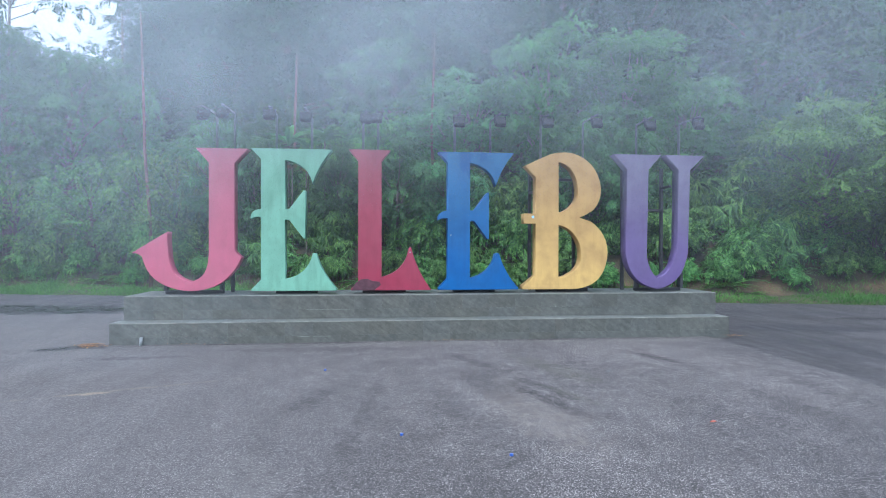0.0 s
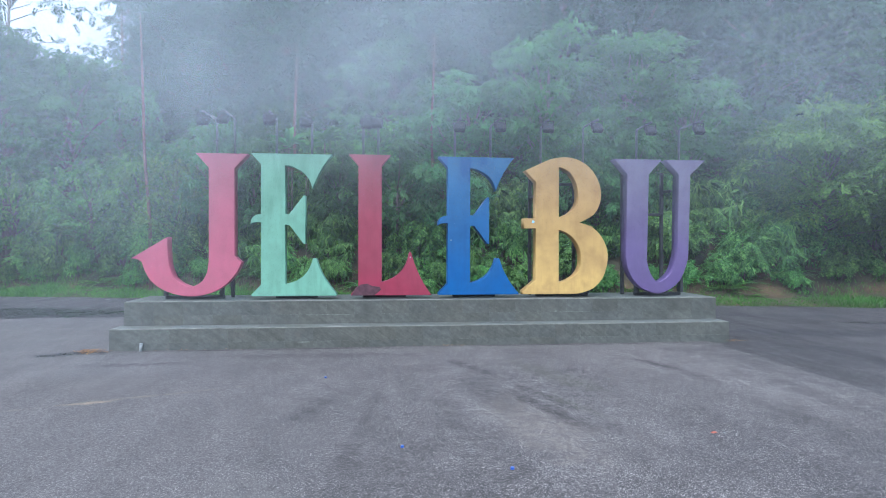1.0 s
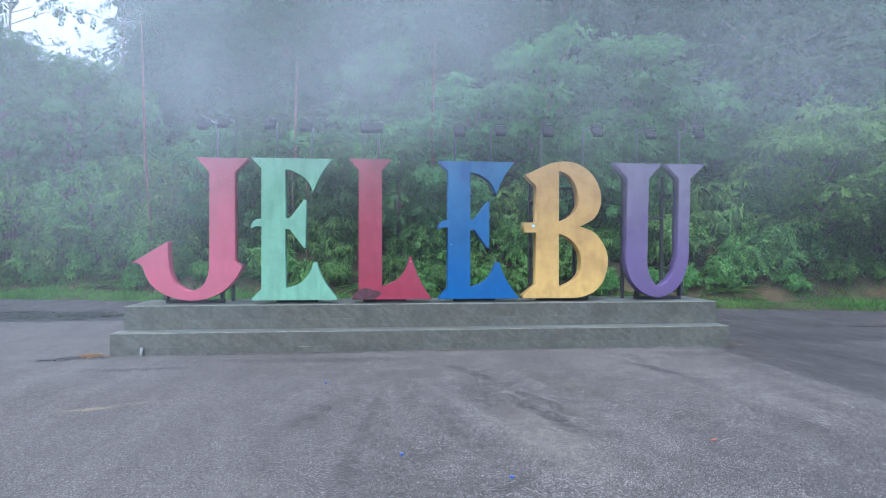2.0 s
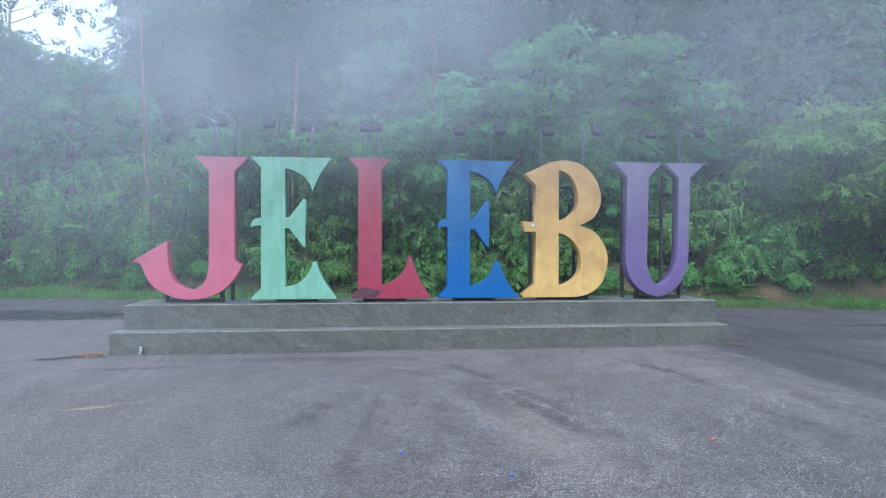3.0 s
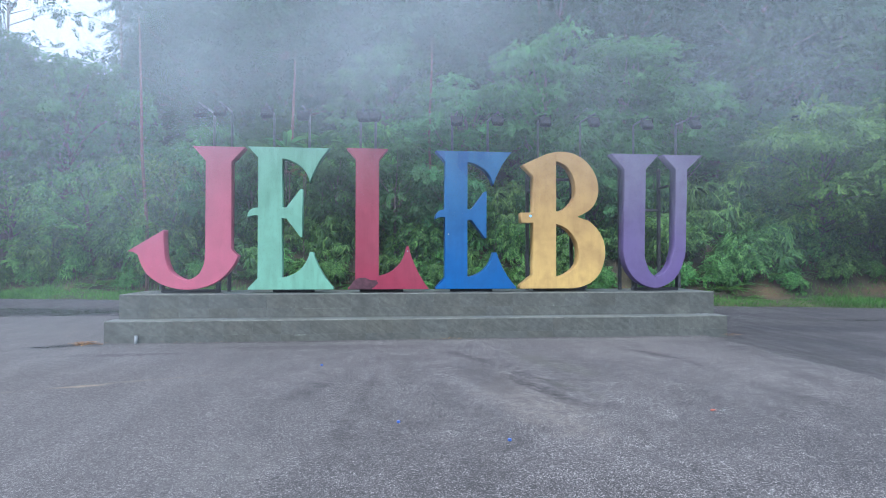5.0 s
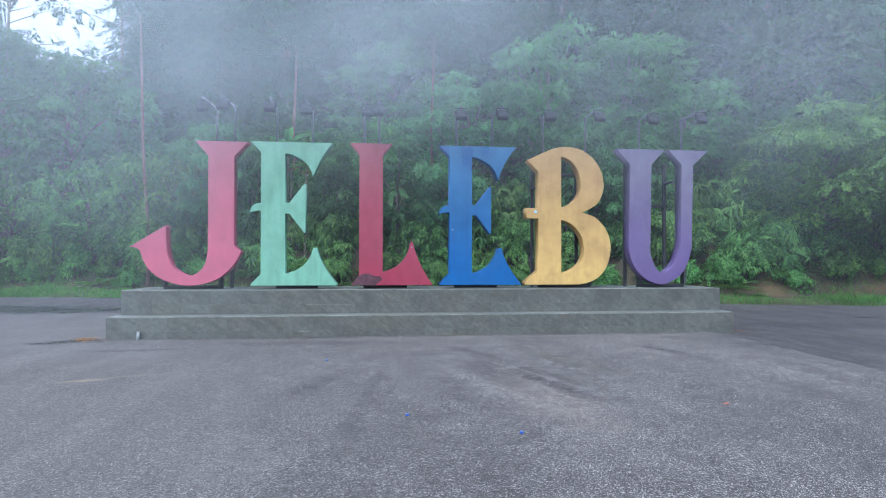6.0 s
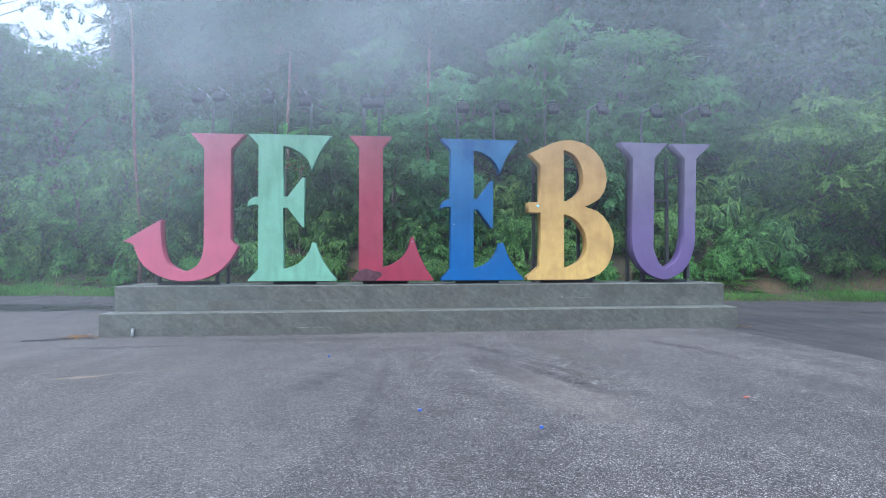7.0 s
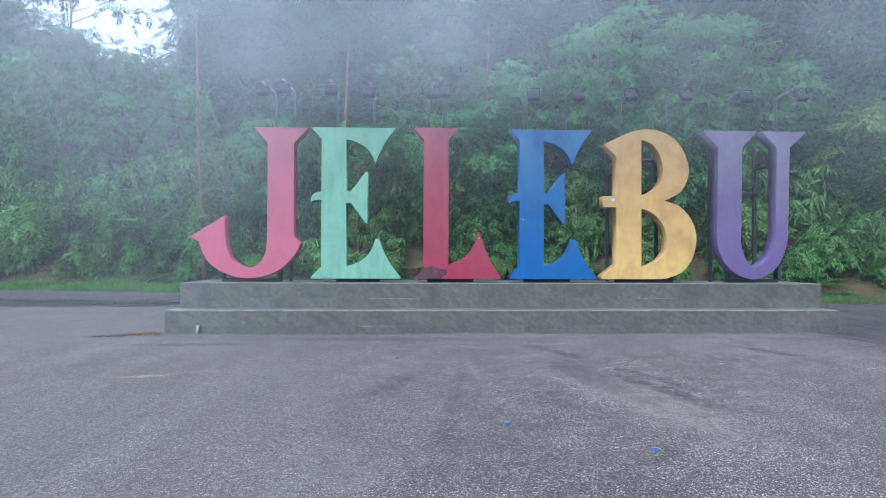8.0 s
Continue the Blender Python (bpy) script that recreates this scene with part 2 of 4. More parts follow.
def slate(name, a, c, d):
    m, nt, b = mat_base(name)
    info = nt.nodes.new("ShaderNodeObjectInfo")
    pos = world_pos(nt)
    off = node(nt, "ShaderNodeVectorMath")
    off.operation = "ADD"
    comb = nt.nodes.new("ShaderNodeCombineXYZ")
    link(nt, math_node(nt, "MULTIPLY", info.outputs["Random"], 37.0), comb.inputs[0])
    link(nt, math_node(nt, "MULTIPLY", info.outputs["Random"], 11.0), comb.inputs[2])
    link(nt, pos, off.inputs[0])
    link(nt, comb.outputs[0], off.inputs[1])
    rot = nt.nodes.new("ShaderNodeMapping")
    rot.vector_type = "TEXTURE"
    rot.inputs["Rotation"].default_value = (0, radians(32), 0)
    rot.inputs["Scale"].default_value = (2.6, 1, 0.36)
    link(nt, off.outputs[0], rot.inputs["Vector"])
    cloud = noise_tex(nt, rot.outputs[0], 7.5, 7, 0.72)
    col = mix(nt, ramp(nt, cloud, [(0.38, 0.0), (0.5, 0.4), (0.62, 1.0)]), a, c)
    vein = ramp(nt, noise_tex(nt, rot.outputs[0], 16.0, 5, 0.7), [(0.54, 0.0), (0.7, 0.32)])
    col = mix(nt, vein, col, tuple(min(1.0, x * 1.55) for x in c))
    col = mix(nt, math_node(nt, "MULTIPLY", info.outputs["Random"], 0.35), col, d)
    col = mix(nt, 1.0, col, ramp(nt, info.outputs["Random"], [(0.0, (0.86, 0.89, 0.9)), (0.35, (0.97, 0.95, 0.88)), (0.7, (1.0, 1.02, 1.03)), (1.0, (1.1, 1.09, 1.05))]), "MULTIPLY")
    col = mix(nt, 1.0, col, ramp(nt, noise_tex(nt, off.outputs[0], 16.0, 6, 0.75), [(0.36, 0.8), (0.5, 1.0), (0.64, 1.18)]), "MULTIPLY")
    rusty = ramp(nt, noise_tex(nt, off.outputs[0], 4.0, 6, 0.7), [(0.56, 0.0), (0.7, 0.5)])
    col = mix(nt, rusty, col, (0.085, 0.078, 0.062))
    dirt = ramp(nt, noise_tex(nt, pos, 2.2, 6, 0.7), [(0.5, 0.0), (0.75, 0.7)])
    col = mix(nt, dirt, col, tuple(x * 0.6 for x in a))
    link(nt, col, b.inputs["Base Color"])
    link(nt, ramp(nt, cloud, [(0.3, 0.35), (0.7, 0.6)]), b.inputs["Roughness"])
    bump(nt, b, cloud, 0.25, 0.01)
    return m


def soil_mat():
    m, nt, b = mat_base("bank_soil")
    pos = world_pos(nt)
    n = noise_tex(nt, pos, 1.1, 7, 0.65)
    f = noise_tex(nt, pos, 14.0, 5, 0.7)
    col = ramp(nt, n, [(0.36, (0.022, 0.027, 0.013)), (0.5, (0.05, 0.038, 0.019)), (0.64, (0.105, 0.068, 0.035))])
    col = mix(nt, math_node(nt, "MULTIPLY", ramp(nt, f, [(0.4, 0.0), (0.65, 1.0)]), 0.5), col, (0.035, 0.04, 0.018))
    link(nt, col, b.inputs["Base Color"])
    b.inputs["Roughness"].default_value = 0.95
    bump(nt, b, f, 0.8, 0.05)
    return m


DUST, DARK_TONE, MOSS = (0.105, 0.099, 0.092), (0.024, 0.0225, 0.0225), (0.045, 0.046, 0.034)
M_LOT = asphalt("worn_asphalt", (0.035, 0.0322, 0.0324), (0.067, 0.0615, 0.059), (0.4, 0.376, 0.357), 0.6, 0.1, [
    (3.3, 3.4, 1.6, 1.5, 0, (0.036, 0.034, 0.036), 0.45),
    (1.25, 4.6, 0.35, 1.0, 8, (0.112, 0.1, 0.088), 0.75), (0.15, 3.6, 0.35, 1.3, 6, DARK_TONE, 0.3), (0.62, 3.1, 0.3, 0.7, 0, DARK_TONE, 0.35), (1.0, 5.7, 0.25, 0.9, 12, DARK_TONE, 0.5), (-0.6, 5.2, 0.15, 0.5, -20, DARK_TONE, 0.6), (1.05, 6.9, 0.1, 0.7, 22, DARK_TONE, 0.7), (1.55, 5.4, 0.09, 0.6, 18, DARK_TONE, 0.65), (1.72, 5.1, 0.07, 0.5, 20, MOSS, 0.6), (0.72, 4.4, 0.2, 1.2, 8, DARK_TONE, 0.4),
    (1.9, 6.3, 0.2, 1.0, 18, MOSS, 0.6), (1.45, 5.0, 0.12, 0.6, 14, DARK_TONE, 0.9), (3.3, 6.9, 0.1, 0.6, 20, DARK_TONE, 1.0), (3.45, 6.2, 0.1, 0.7, 6, DARK_TONE, 0.3), (5.0, 6.2, 0.9, 2.4, 4, (0.042, 0.04, 0.042), 0.45), (2.9, 7.1, 0.35, 0.8, 12, DUST, 0.4),
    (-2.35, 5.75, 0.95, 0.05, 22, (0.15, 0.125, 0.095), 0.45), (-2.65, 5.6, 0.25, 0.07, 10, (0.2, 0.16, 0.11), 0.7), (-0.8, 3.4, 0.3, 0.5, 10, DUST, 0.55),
    (-3.0, 7.45, 0.9, 0.12, 4, DARK_TONE, 0.6), (-1.0, 7.85, 1.6, 0.16, -2, DARK_TONE, 0.4), (2.6, 8.2, 2.4, 0.12, -2, DUST, 0.5), (0.3, 6.8, 0.45, 0.3, 0, DARK_TONE, 0.4),
    # the two thin ovals at y 8.38 are darker strips along the plinth foot
    (-0.15, 4.6, 0.07, 1.6, -6, DARK_TONE, 0.4), (-4.1, 8.25, 0.5, 0.16, 10, DARK_TONE, 0.8), (-1.5, 8.38, 2.2, 0.05, 0, DARK_TONE, 0.9), (3.0, 8.38, 2.3, 0.05, 0, DARK_TONE, 0.9), (-5.6, 9.6, 1.4, 0.4, 8, DUST, 0.4), (0.5, 8.15, 1.8, 0.16, 0, DUST, 0.5)],
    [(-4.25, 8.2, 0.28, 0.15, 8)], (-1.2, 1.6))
M_ROAD = asphalt("dark_asphalt", (0.031, 0.029, 0.031), (0.056, 0.053, 0.055), (0.2, 0.19, 0.186), 0.6, 0.3, [
    (7.2, 9.3, 1.6, 0.5, -12, (0.022, 0.022, 0.026), 0.8), (6.2, 7.4, 0.7, 1.2, 4, (0.024, 0.024, 0.027), 0.6), (8.5, 11.6, 2.0, 0.3, -14, (0.022, 0.022, 0.026), 0.6)],
    [(-8.2, 13.7, 3.4, 1.2, -6), (-5.4, 13.5, 1.4, 0.5, -4), (-11.5, 15.0, 2.2, 0.3, -12), (9.6, 10.3, 0.9, 0.1, -14), (10.6, 9.7, 0.5, 0.06, -14)])
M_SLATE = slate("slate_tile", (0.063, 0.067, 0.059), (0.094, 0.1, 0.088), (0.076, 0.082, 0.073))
# same slate pattern, in a lighter tone for the step tops
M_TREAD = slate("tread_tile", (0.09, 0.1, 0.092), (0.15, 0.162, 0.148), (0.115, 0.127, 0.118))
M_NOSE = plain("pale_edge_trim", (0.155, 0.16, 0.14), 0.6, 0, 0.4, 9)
M_MORTAR = plain("grey_mortar", (0.085, 0.095, 0.088), 0.9)
M_STEEL = plain("black_steel", (0.036, 0.039, 0.044), 0.55, 0.0, 0.4)
M_POLE = plain("galvanised_pole", (0.105, 0.125, 0.12), 0.6, 0.0)
M_LAMP = plain("lamp_housing", (0.013, 0.015, 0.021), 0.85, 0.0)
M_GLASS = plain("lamp_lens", (0.1, 0.11, 0.13), 0.2, 0.0, 0.1)
M_SOIL = soil_mat()
M_BARK = bark_mat("dark_bark", (0.045, 0.035, 0.028), (0.13, 0.11, 0.09))
M_BARK_RED = bark_mat("reddish_bark", (0.085, 0.05, 0.04), (0.16, 0.1, 0.08))
M_BARK_PALE = bark_mat("pale_bark", (0.09, 0.085, 0.075), (0.18, 0.17, 0.15))
M_LEAF_SHRUB = leaf_mat("shrub_leaf", (0.03, 0.082, 0.026), (0.075, 0.178, 0.047), (0.165, 0.325, 0.08), 0.3)
M_LEAF_PALE = leaf_mat("pale_tree_leaf", (0.033, 0.106, 0.036), (0.063, 0.187, 0.06), (0.102, 0.25, 0.084), 0.3)
M_LEAF_MID = leaf_mat("mid_tree_leaf", (0.026, 0.077, 0.028), (0.05, 0.138, 0.048), (0.085, 0.2, 0.068), 0.3, vary=0.6)
M_LEAF_LIME = leaf_mat("lime_tree_leaf", (0.046, 0.12, 0.028), (0.088, 0.205, 0.044), (0.155, 0.3, 0.064), 0.3)
M_LEAF_RED = leaf_mat("reddish_leaf", (0.07, 0.05, 0.025), (0.13, 0.07, 0.035), (0.2, 0.1, 0.05), 0.3)
M_LEAF_DARK = leaf_mat("forest_leaf", (0.017, 0.045, 0.024), (0.023, 0.06, 0.03), (0.032, 0.078, 0.037), 0.25, vary=0.8)
M_GRASS = leaf_mat("grass_blade", (0.038, 0.098, 0.023), (0.072, 0.17, 0.04), (0.115, 0.225, 0.06), 0.3)
M_DRY = leaf_mat("dry_leaf", (0.16, 0.07, 0.03), (0.28, 0.13, 0.05), (0.4, 0.22, 0.09), 0.1)
M_WHITE = plain("white_plastic", (0.24, 0.26, 0.26), 0.8, 0, 0.08)
M_BLUECAP = plain("blue_plastic", (0.03, 0.08, 0.3), 0.35, 0, 0.1)
M_RED = plain("red_plastic", (0.35, 0.07, 0.035), 0.5, 0, 0.15)
M_PRIMER = plain("bare_primer", (0.07, 0.03, 0.04), 0.85, 0, 0.4, 14)

# second colour of each: the paint greyed by haze over the letter tops
M_J = paint("pink_paint", (0.39, 0.092, 0.145), (0.3, 0.11, 0.145), (0.2, 0.07, 0.09), 0.42, 2.8, 1.0, 0.6)
M_E = paint("mint_paint", (0.165, 0.36, 0.255), (0.165, 0.32, 0.235), (0.09, 0.2, 0.14), 0.6, 2.8, 4.0, 0.75)
M_L = paint("crimson_paint", (0.24, 0.026, 0.055), (0.235, 0.068, 0.09), (0.13, 0.02, 0.034), 0.3, 2.8, 9.0)
M_E2 = paint("blue_paint", (0.004, 0.084, 0.262), (0.036, 0.118, 0.232), (0.01, 0.05, 0.14), 0.45, 2.8, 13.0, 0.6, ((1.22, 1.39, 2.45, (0.008, 0.055, 0.18)), (1.53, 1.64, 2.6, (0.01, 0.06, 0.18)), (0.88, 1.02, 2.6, (0.035, 0.07, 0.19))))
M_B = paint("ochre_paint", (0.5, 0.34, 0.11), (0.36, 0.235, 0.095), (0.19, 0.11, 0.05), 0.52, 2.5, 17.0, 0.45)
M_U = paint("violet_paint", (0.105, 0.074, 0.185), (0.14, 0.13, 0.19), (0.07, 0.055, 0.11), 0.45, 2.6, 23.0, 0.5)

HAZE_TINT = (0.735, 0.84, 0.92, 1)


def haze_mat(name, density, low, high, x0, x1, seed, grain=0.22, puffs=()):
    """Pale haze on a sheet: lets most light through, scatters the rest; uneven, and thinning towards its edges.
    Puffs (x, z, half width, half height, density) add denser patches, placed to fit the camera's view."""
    m = bpy.data.materials.new(name)
    m.use_nodes = True
    nt = m.node_tree
    nt.nodes.remove(nt.nodes["Principled BSDF"])
    pos = world_pos(nt)
    off = node(nt, "ShaderNodeVectorMath")
    off.operation = "ADD"
    off.inputs[1].default_value = (seed * 3.1, 0, seed)
    link(nt, pos, off.inputs[0])
    sep = nt.nodes.new("ShaderNodeSeparateXYZ")
    link(nt, pos, sep.inputs[0])

    def rise(v, a, c):
        mr = node(nt, "ShaderNodeMapRange")
        mr.interpolation_type = "SMOOTHSTEP"
        mr.inputs["From Min"].default_value, mr.inputs["From Max"].default_value = a, c
        link(nt, v, mr.inputs["Value"])
        return mr.outputs[0]

    drift = ramp(nt, noise_tex(nt, off.outputs[0], grain, 4, 0.5, (1.0, 1.0, 0.55)), [(0.32, 0.35), (0.68, 1.0)])
    fac = math_node(nt, "MULTIPLY", rise(sep.outputs["Z"], low, high), density)
    fac = math_node(nt, "MULTIPLY", fac, rise(sep.outputs["X"], x0, x0 + 4.0))
    fac = math_node(nt, "MULTIPLY", fac, rise(sep.outputs["X"], x1, x1 - 4.0))
    for px, pz, rx, rz, dens in puffs:
        u = math_node(nt, "DIVIDE", math_node(nt, "SUBTRACT", sep.outputs["X"], px), rx)
        w = math_node(nt, "DIVIDE", math_node(nt, "SUBTRACT", sep.outputs["Z"], pz), rz)
        r2 = math_node(nt, "ADD", math_node(nt, "MULTIPLY", u, u), math_node(nt, "MULTIPLY", w, w))
        fac = math_node(nt, "ADD", fac, math_node(nt, "MULTIPLY", rise(r2, 1.6, 0.0), dens))
    fac = math_node(nt, "MULTIPLY", fac, drift)
    dif = nt.nodes.new("ShaderNodeBsdfDiffuse")
    dif.inputs["Color"].default_value = HAZE_TINT
    trl = nt.nodes.new("ShaderNodeBsdfTranslucent")
    trl.inputs["Color"].default_value = HAZE_TINT
    both = nt.nodes.new("ShaderNodeMixShader")
    both.inputs[0].default_value = 0.4
    link(nt, dif.outputs[0], both.inputs[1])
    link(nt, trl.outputs[0], both.inputs[2])
    out = nt.nodes.new("ShaderNodeMixShader")
    link(nt, fac, out.inputs[0])
    link(nt, nt.nodes.new("ShaderNodeBsdfTransparent").outputs[0], out.inputs[1])
    link(nt, both.outputs[0], out.inputs[2])
    link(nt, out.outputs[0], nt.nodes["Material Output"].inputs["Surface"])
    return m


# ---------------------------------------------------------------- builders


def link_mesh(name, me, material, parent=None, label=""):
    ob = new(name, me)
    if material and not me.materials:
        me.materials.append(material)
    if parent:
        ob.parent = parent
    if label:
        ob["label"] = label
    return ob


def part(name, bm, material, parent=None, label="", smooth=False):
    me = bpy.data.meshes.new(name)
    bm.to_mesh(me)
    bm.free()
    if smooth:
        me.polygons.foreach_set("use_smooth", [True] * len(me.polygons))
    return link_mesh(name, me, material, parent, label)


def mesh_np(name, verts, faces, normals=None):
    """A mesh from an (n, 3) array and an (m, 4) array of quads."""
    me = bpy.data.meshes.new(name)
    me.vertices.add(len(verts))
    me.vertices.foreach_set("co", np.ascontiguousarray(verts, dtype=np.float32).ravel())
    m, k = faces.shape
    me.loops.add(m * k)
    me.loops.foreach_set("vertex_index", np.ascontiguousarray(faces, dtype=np.int32).ravel())
    me.polygons.add(m)
    me.polygons.foreach_set("loop_start", np.arange(0, m * k, k, dtype=np.int32))
    me.update(calc_edges=True)
    me.validate()
    if normals is not None:
        me.normals_split_custom_set_from_vertices(normals.tolist())
    return me


def box(bm, lo, hi, bevel=0.0):
    made = bmesh.ops.create_cube(bm, size=1.0)["verts"]
    for v in made:
        v.co = Vector([lo[i] + (v.co[i] + 0.5) * (hi[i] - lo[i]) for i in range(3)])
    if bevel:
        edges = list({e for v in made for e in v.link_edges})
        bmesh.ops.bevel(bm, geom=edges, offset=bevel, segments=1, affect="EDGES")
    return bm


def box_bm(lo, hi, bevel=0.0):
    return box(bmesh.new(), lo, hi, bevel)


def tube(bm, pts, radii, sides=8):
    """A bent, tapered tube through pts."""
    rings = []
    for i, p in enumerate(pts):
        p = Vector(p)
        d = (Vector(pts[min(i + 1, len(pts) - 1)]) - Vector(pts[max(i - 1, 0)])).normalized()
        u = d.orthogonal().normalized() if abs(d.z) < 0.95 else Vector((1, 0, 0)) - d * d.x
        u.normalize()
        w = d.cross(u)
        rings.append([bm.verts.new(p + radii[i] * (math.cos(a) * u + math.sin(a) * w))
                      for a in (2 * math.pi * k / sides for k in range(sides))])
    for r, s in zip(rings, rings[1:]):
        for k in range(sides):
            bm.faces.new((r[k], r[(k + 1) % sides], s[(k + 1) % sides], s[k]))
    bm.faces.new(rings[0][::-1])
    bm.faces.new(rings[-1])
    return bm


def empty(name, at=(0, 0, 0)):
    ob = new(name)
    ob.location = at
    return ob


# ---------------------------------------------------------------- ground


def verge_y(x):
    """Where the asphalt ends and the grass begins."""
    return 17.3 - 0.23 * (x + 7.4)


def lot_z(x, y):
    s = min(1.0, max(0.0, (y - 4.5) / 3.9))
    return -0.03 * s * s * (3 - 2 * s) + 0.006 * noise.noise((x * 0.35, y * 0.35, 0.0))


bm = bmesh.new()
bmesh.ops.create_grid(bm, x_segments=40, y_segments=40, size=400)
for v in bm.verts:
    v.co.z = -0.055
tagged(part("ground", bm, M_ROAD), "dark smooth asphalt road and ground around the sign", "ground", kind="structure")

bm = bmesh.new()
ROW_N, COL_N = 150, 130
grid = []
for j in range(ROW_N + 1):
    y = -9.0 + 21.5 * j / ROW_N
    row = []
    for i in range(COL_N + 1):
        edge = 4.85 + 0.06 * max(0.0, y - 5.0) + 0.05 * noise.noise((y * 1.7, 3.1, 0)) + 0.03 * noise.noise((y * 6.0, 8.1, 0))
        x = -24.0 + (edge + 24.0) * (1 - (1 - i / COL_N) ** 1.25)
        yy = y
        if j == ROW_N:
            yy += 0.55 * noise.noise((x * 0.7, 1.2, 0)) + 0.3 * noise.noise((x * 2.6, 1.2, 0)) + 0.12 * noise.noise((x * 7.0, 1.2, 0))
        z = lot_z(x, yy)
        if i == COL_N or j == ROW_N:
            z = -0.06
        row.append(bm.verts.new((x, yy, z)))
    grid.append(row)
for j in range(ROW_N):
    for i in range(COL_N):
        bm.faces.new((grid[j][i], grid[j][i + 1], grid[j + 1][i + 1], grid[j + 1][i]))
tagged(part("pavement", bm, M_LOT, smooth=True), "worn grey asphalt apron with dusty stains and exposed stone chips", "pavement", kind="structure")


def hill_z(x, d):
    """Height of the bank, d metres behind the edge of the asphalt."""
    if d < 0.0:
        return -0.1
    z = 0.05 * d - 0.06 * max(0.0, 1.0 - d / 0.35)
    if d > 1.3:
        z += 0.75 * (min(d, 3.2) - 1.3)
    if d > 3.2:
        z += 0.42 * (min(d, 22.0) - 3.2)
    z += 0.25 * min(1.0, d / 3) * noise.noise((x * 0.5, d * 0.6, 2.0)) + 0.1 * min(1.0, d / 2) * noise.noise((x * 1.7, d * 1.7, 5.0))
    return z


bm = bmesh.new()
grid = []
D_STEPS = [-0.12, 0, 0.3, 0.7, 1.1, 1.4, 1.7, 2.0, 2.3, 2.6, 2.9, 3.2, 3.6, 4.2, 5, 6, 7.5, 9, 11, 13, 16, 19, 23, 28, 34, 40]
for d in D_STEPS:
    row = []
    for i in range(181):
        x = -45.0 + i * 0.5
        wob = 0.12 * noise.noise((x * 1.3, 0.0, 7.0)) if d < 1 else 0
        row.append(bm.verts.new((x, verge_y(x) + d + wob, hill_z(x, d))))
    grid.append(row)
for a, c in zip(grid, grid[1:]):
    for i in range(180):
        bm.faces.new((a[i], a[i + 1], c[i + 1], c[i]))
tagged(part("hillside", bm, M_SOIL, smooth=True), "steep brown earth bank and hillside under the trees", "hillside", kind="structure")

# ---------------------------------------------------------------- plinth
T1X0, T1X1, T1Y, T1Z = -3.70, 5.32, 8.446, 0.268
T2X0, T2X1, T2Y, T2Z = -3.64, 5.30, 8.77, 0.614
BACK1, BACK2 = 10.15, 9.78

plinth = empty("plinth", ((T1X0 + T1X1) / 2, 9.2, 0))
tagged(plinth, "two-stepped plinth clad in grey-green slate tiles", "plinth")
PC = Vector(plinth.location)


def rel(p):
    return tuple(Vector(p) - PC)


part("core", box_bm(rel((T1X0 + 0.003, T1Y + 0.003, -0.12)), rel((T1X1 - 0.003, BACK1 - 0.003, T1Z - 0.004))), M_MORTAR, plinth, "grey mortar bed")
part("core", box_bm(rel((T2X0 + 0.003, T2Y + 0.003, T1Z - 0.012)), rel((T2X1 - 0.003, BACK2 - 0.003, T2Z - 0.004))), M_MORTAR, plinth, "grey mortar bed")


def trim(lo, hi):
    part("edge_trim", box_bm(rel(lo), rel(hi), 0.004), M_NOSE, plinth, "pale worn edging strip")


# ---------------------------------------------------------------- letters
LY, LZ, LD = 8.943, 0.67, 0.20     # front face, foot of the letters, depth


def arc(p, q, bulge, n=8):
    """Points on an arc from p to q; bulge is the sagitta over the chord, positive to the right of p->q. The end point is left out."""
    p, q = Vector(p), Vector(q)
    c = q - p
    nrm = Vector((c.y, -c.x))
    out = []
    for k in range(n):
        t = k / n
        out.append(p + c * t + nrm * bulge * 4 * t * (1 - t))
    return out


def outline(steps):
    """Steps: (x, z) for a corner, or (x, z, bulge) for a corner from which an arc leads on to the next."""
    pts = []
    for i, s in enumerate(steps):
        nxt = steps[(i + 1) % len(steps)]
        if len(s) == 3:
            pts += arc(s[:2], nxt[:2], s[2])
        else:
            pts.append(Vector(s))
    return pts


def signed_area(pts):
    return sum(a.x * b.y - b.x * a.y for a, b in zip(pts, pts[1:] + pts[:1])) / 2


def slab(outer, holes=(), depth=LD, y0=LY):
    """A plate with straight sides cut to an outline, with holes; its front edge is eased."""
    cu = bpy.data.curves.new("cut", "CURVE")
    cu.dimensions, cu.fill_mode = "2D", "BOTH"
    cu.extrude, cu.bevel_depth, cu.bevel_resolution = depth / 2 - 0.004, 0.004, 0
    for ring in (outer, *holes):
        sp = cu.splines.new("POLY")
        sp.points.add(len(ring) - 1)
        for pt, v in zip(sp.points, ring):
            pt.co = (v.x, v.y, 0, 1)
        sp.use_cyclic_u = True
    tmp = bpy.data.objects.new("cut", cu)
    scene.collection.objects.link(tmp)
    me = bpy.data.meshes.new_from_object(tmp.evaluated_get(bpy.context.evaluated_depsgraph_get()))
    bm = bmesh.new()
    bm.from_mesh(me)
    bpy.data.objects.remove(tmp)
    bpy.data.curves.remove(cu)
    bpy.data.meshes.remove(me)
    for v in bm.verts:
        v.co = Vector((v.co.x, y0 + depth / 2 - v.co.z, v.co.y))
    bmesh.ops.remove_doubles(bm, verts=bm.verts[:], dist=0.0005)
    bmesh.ops.recalc_face_normals(bm, faces=bm.faces[:])
    return bm


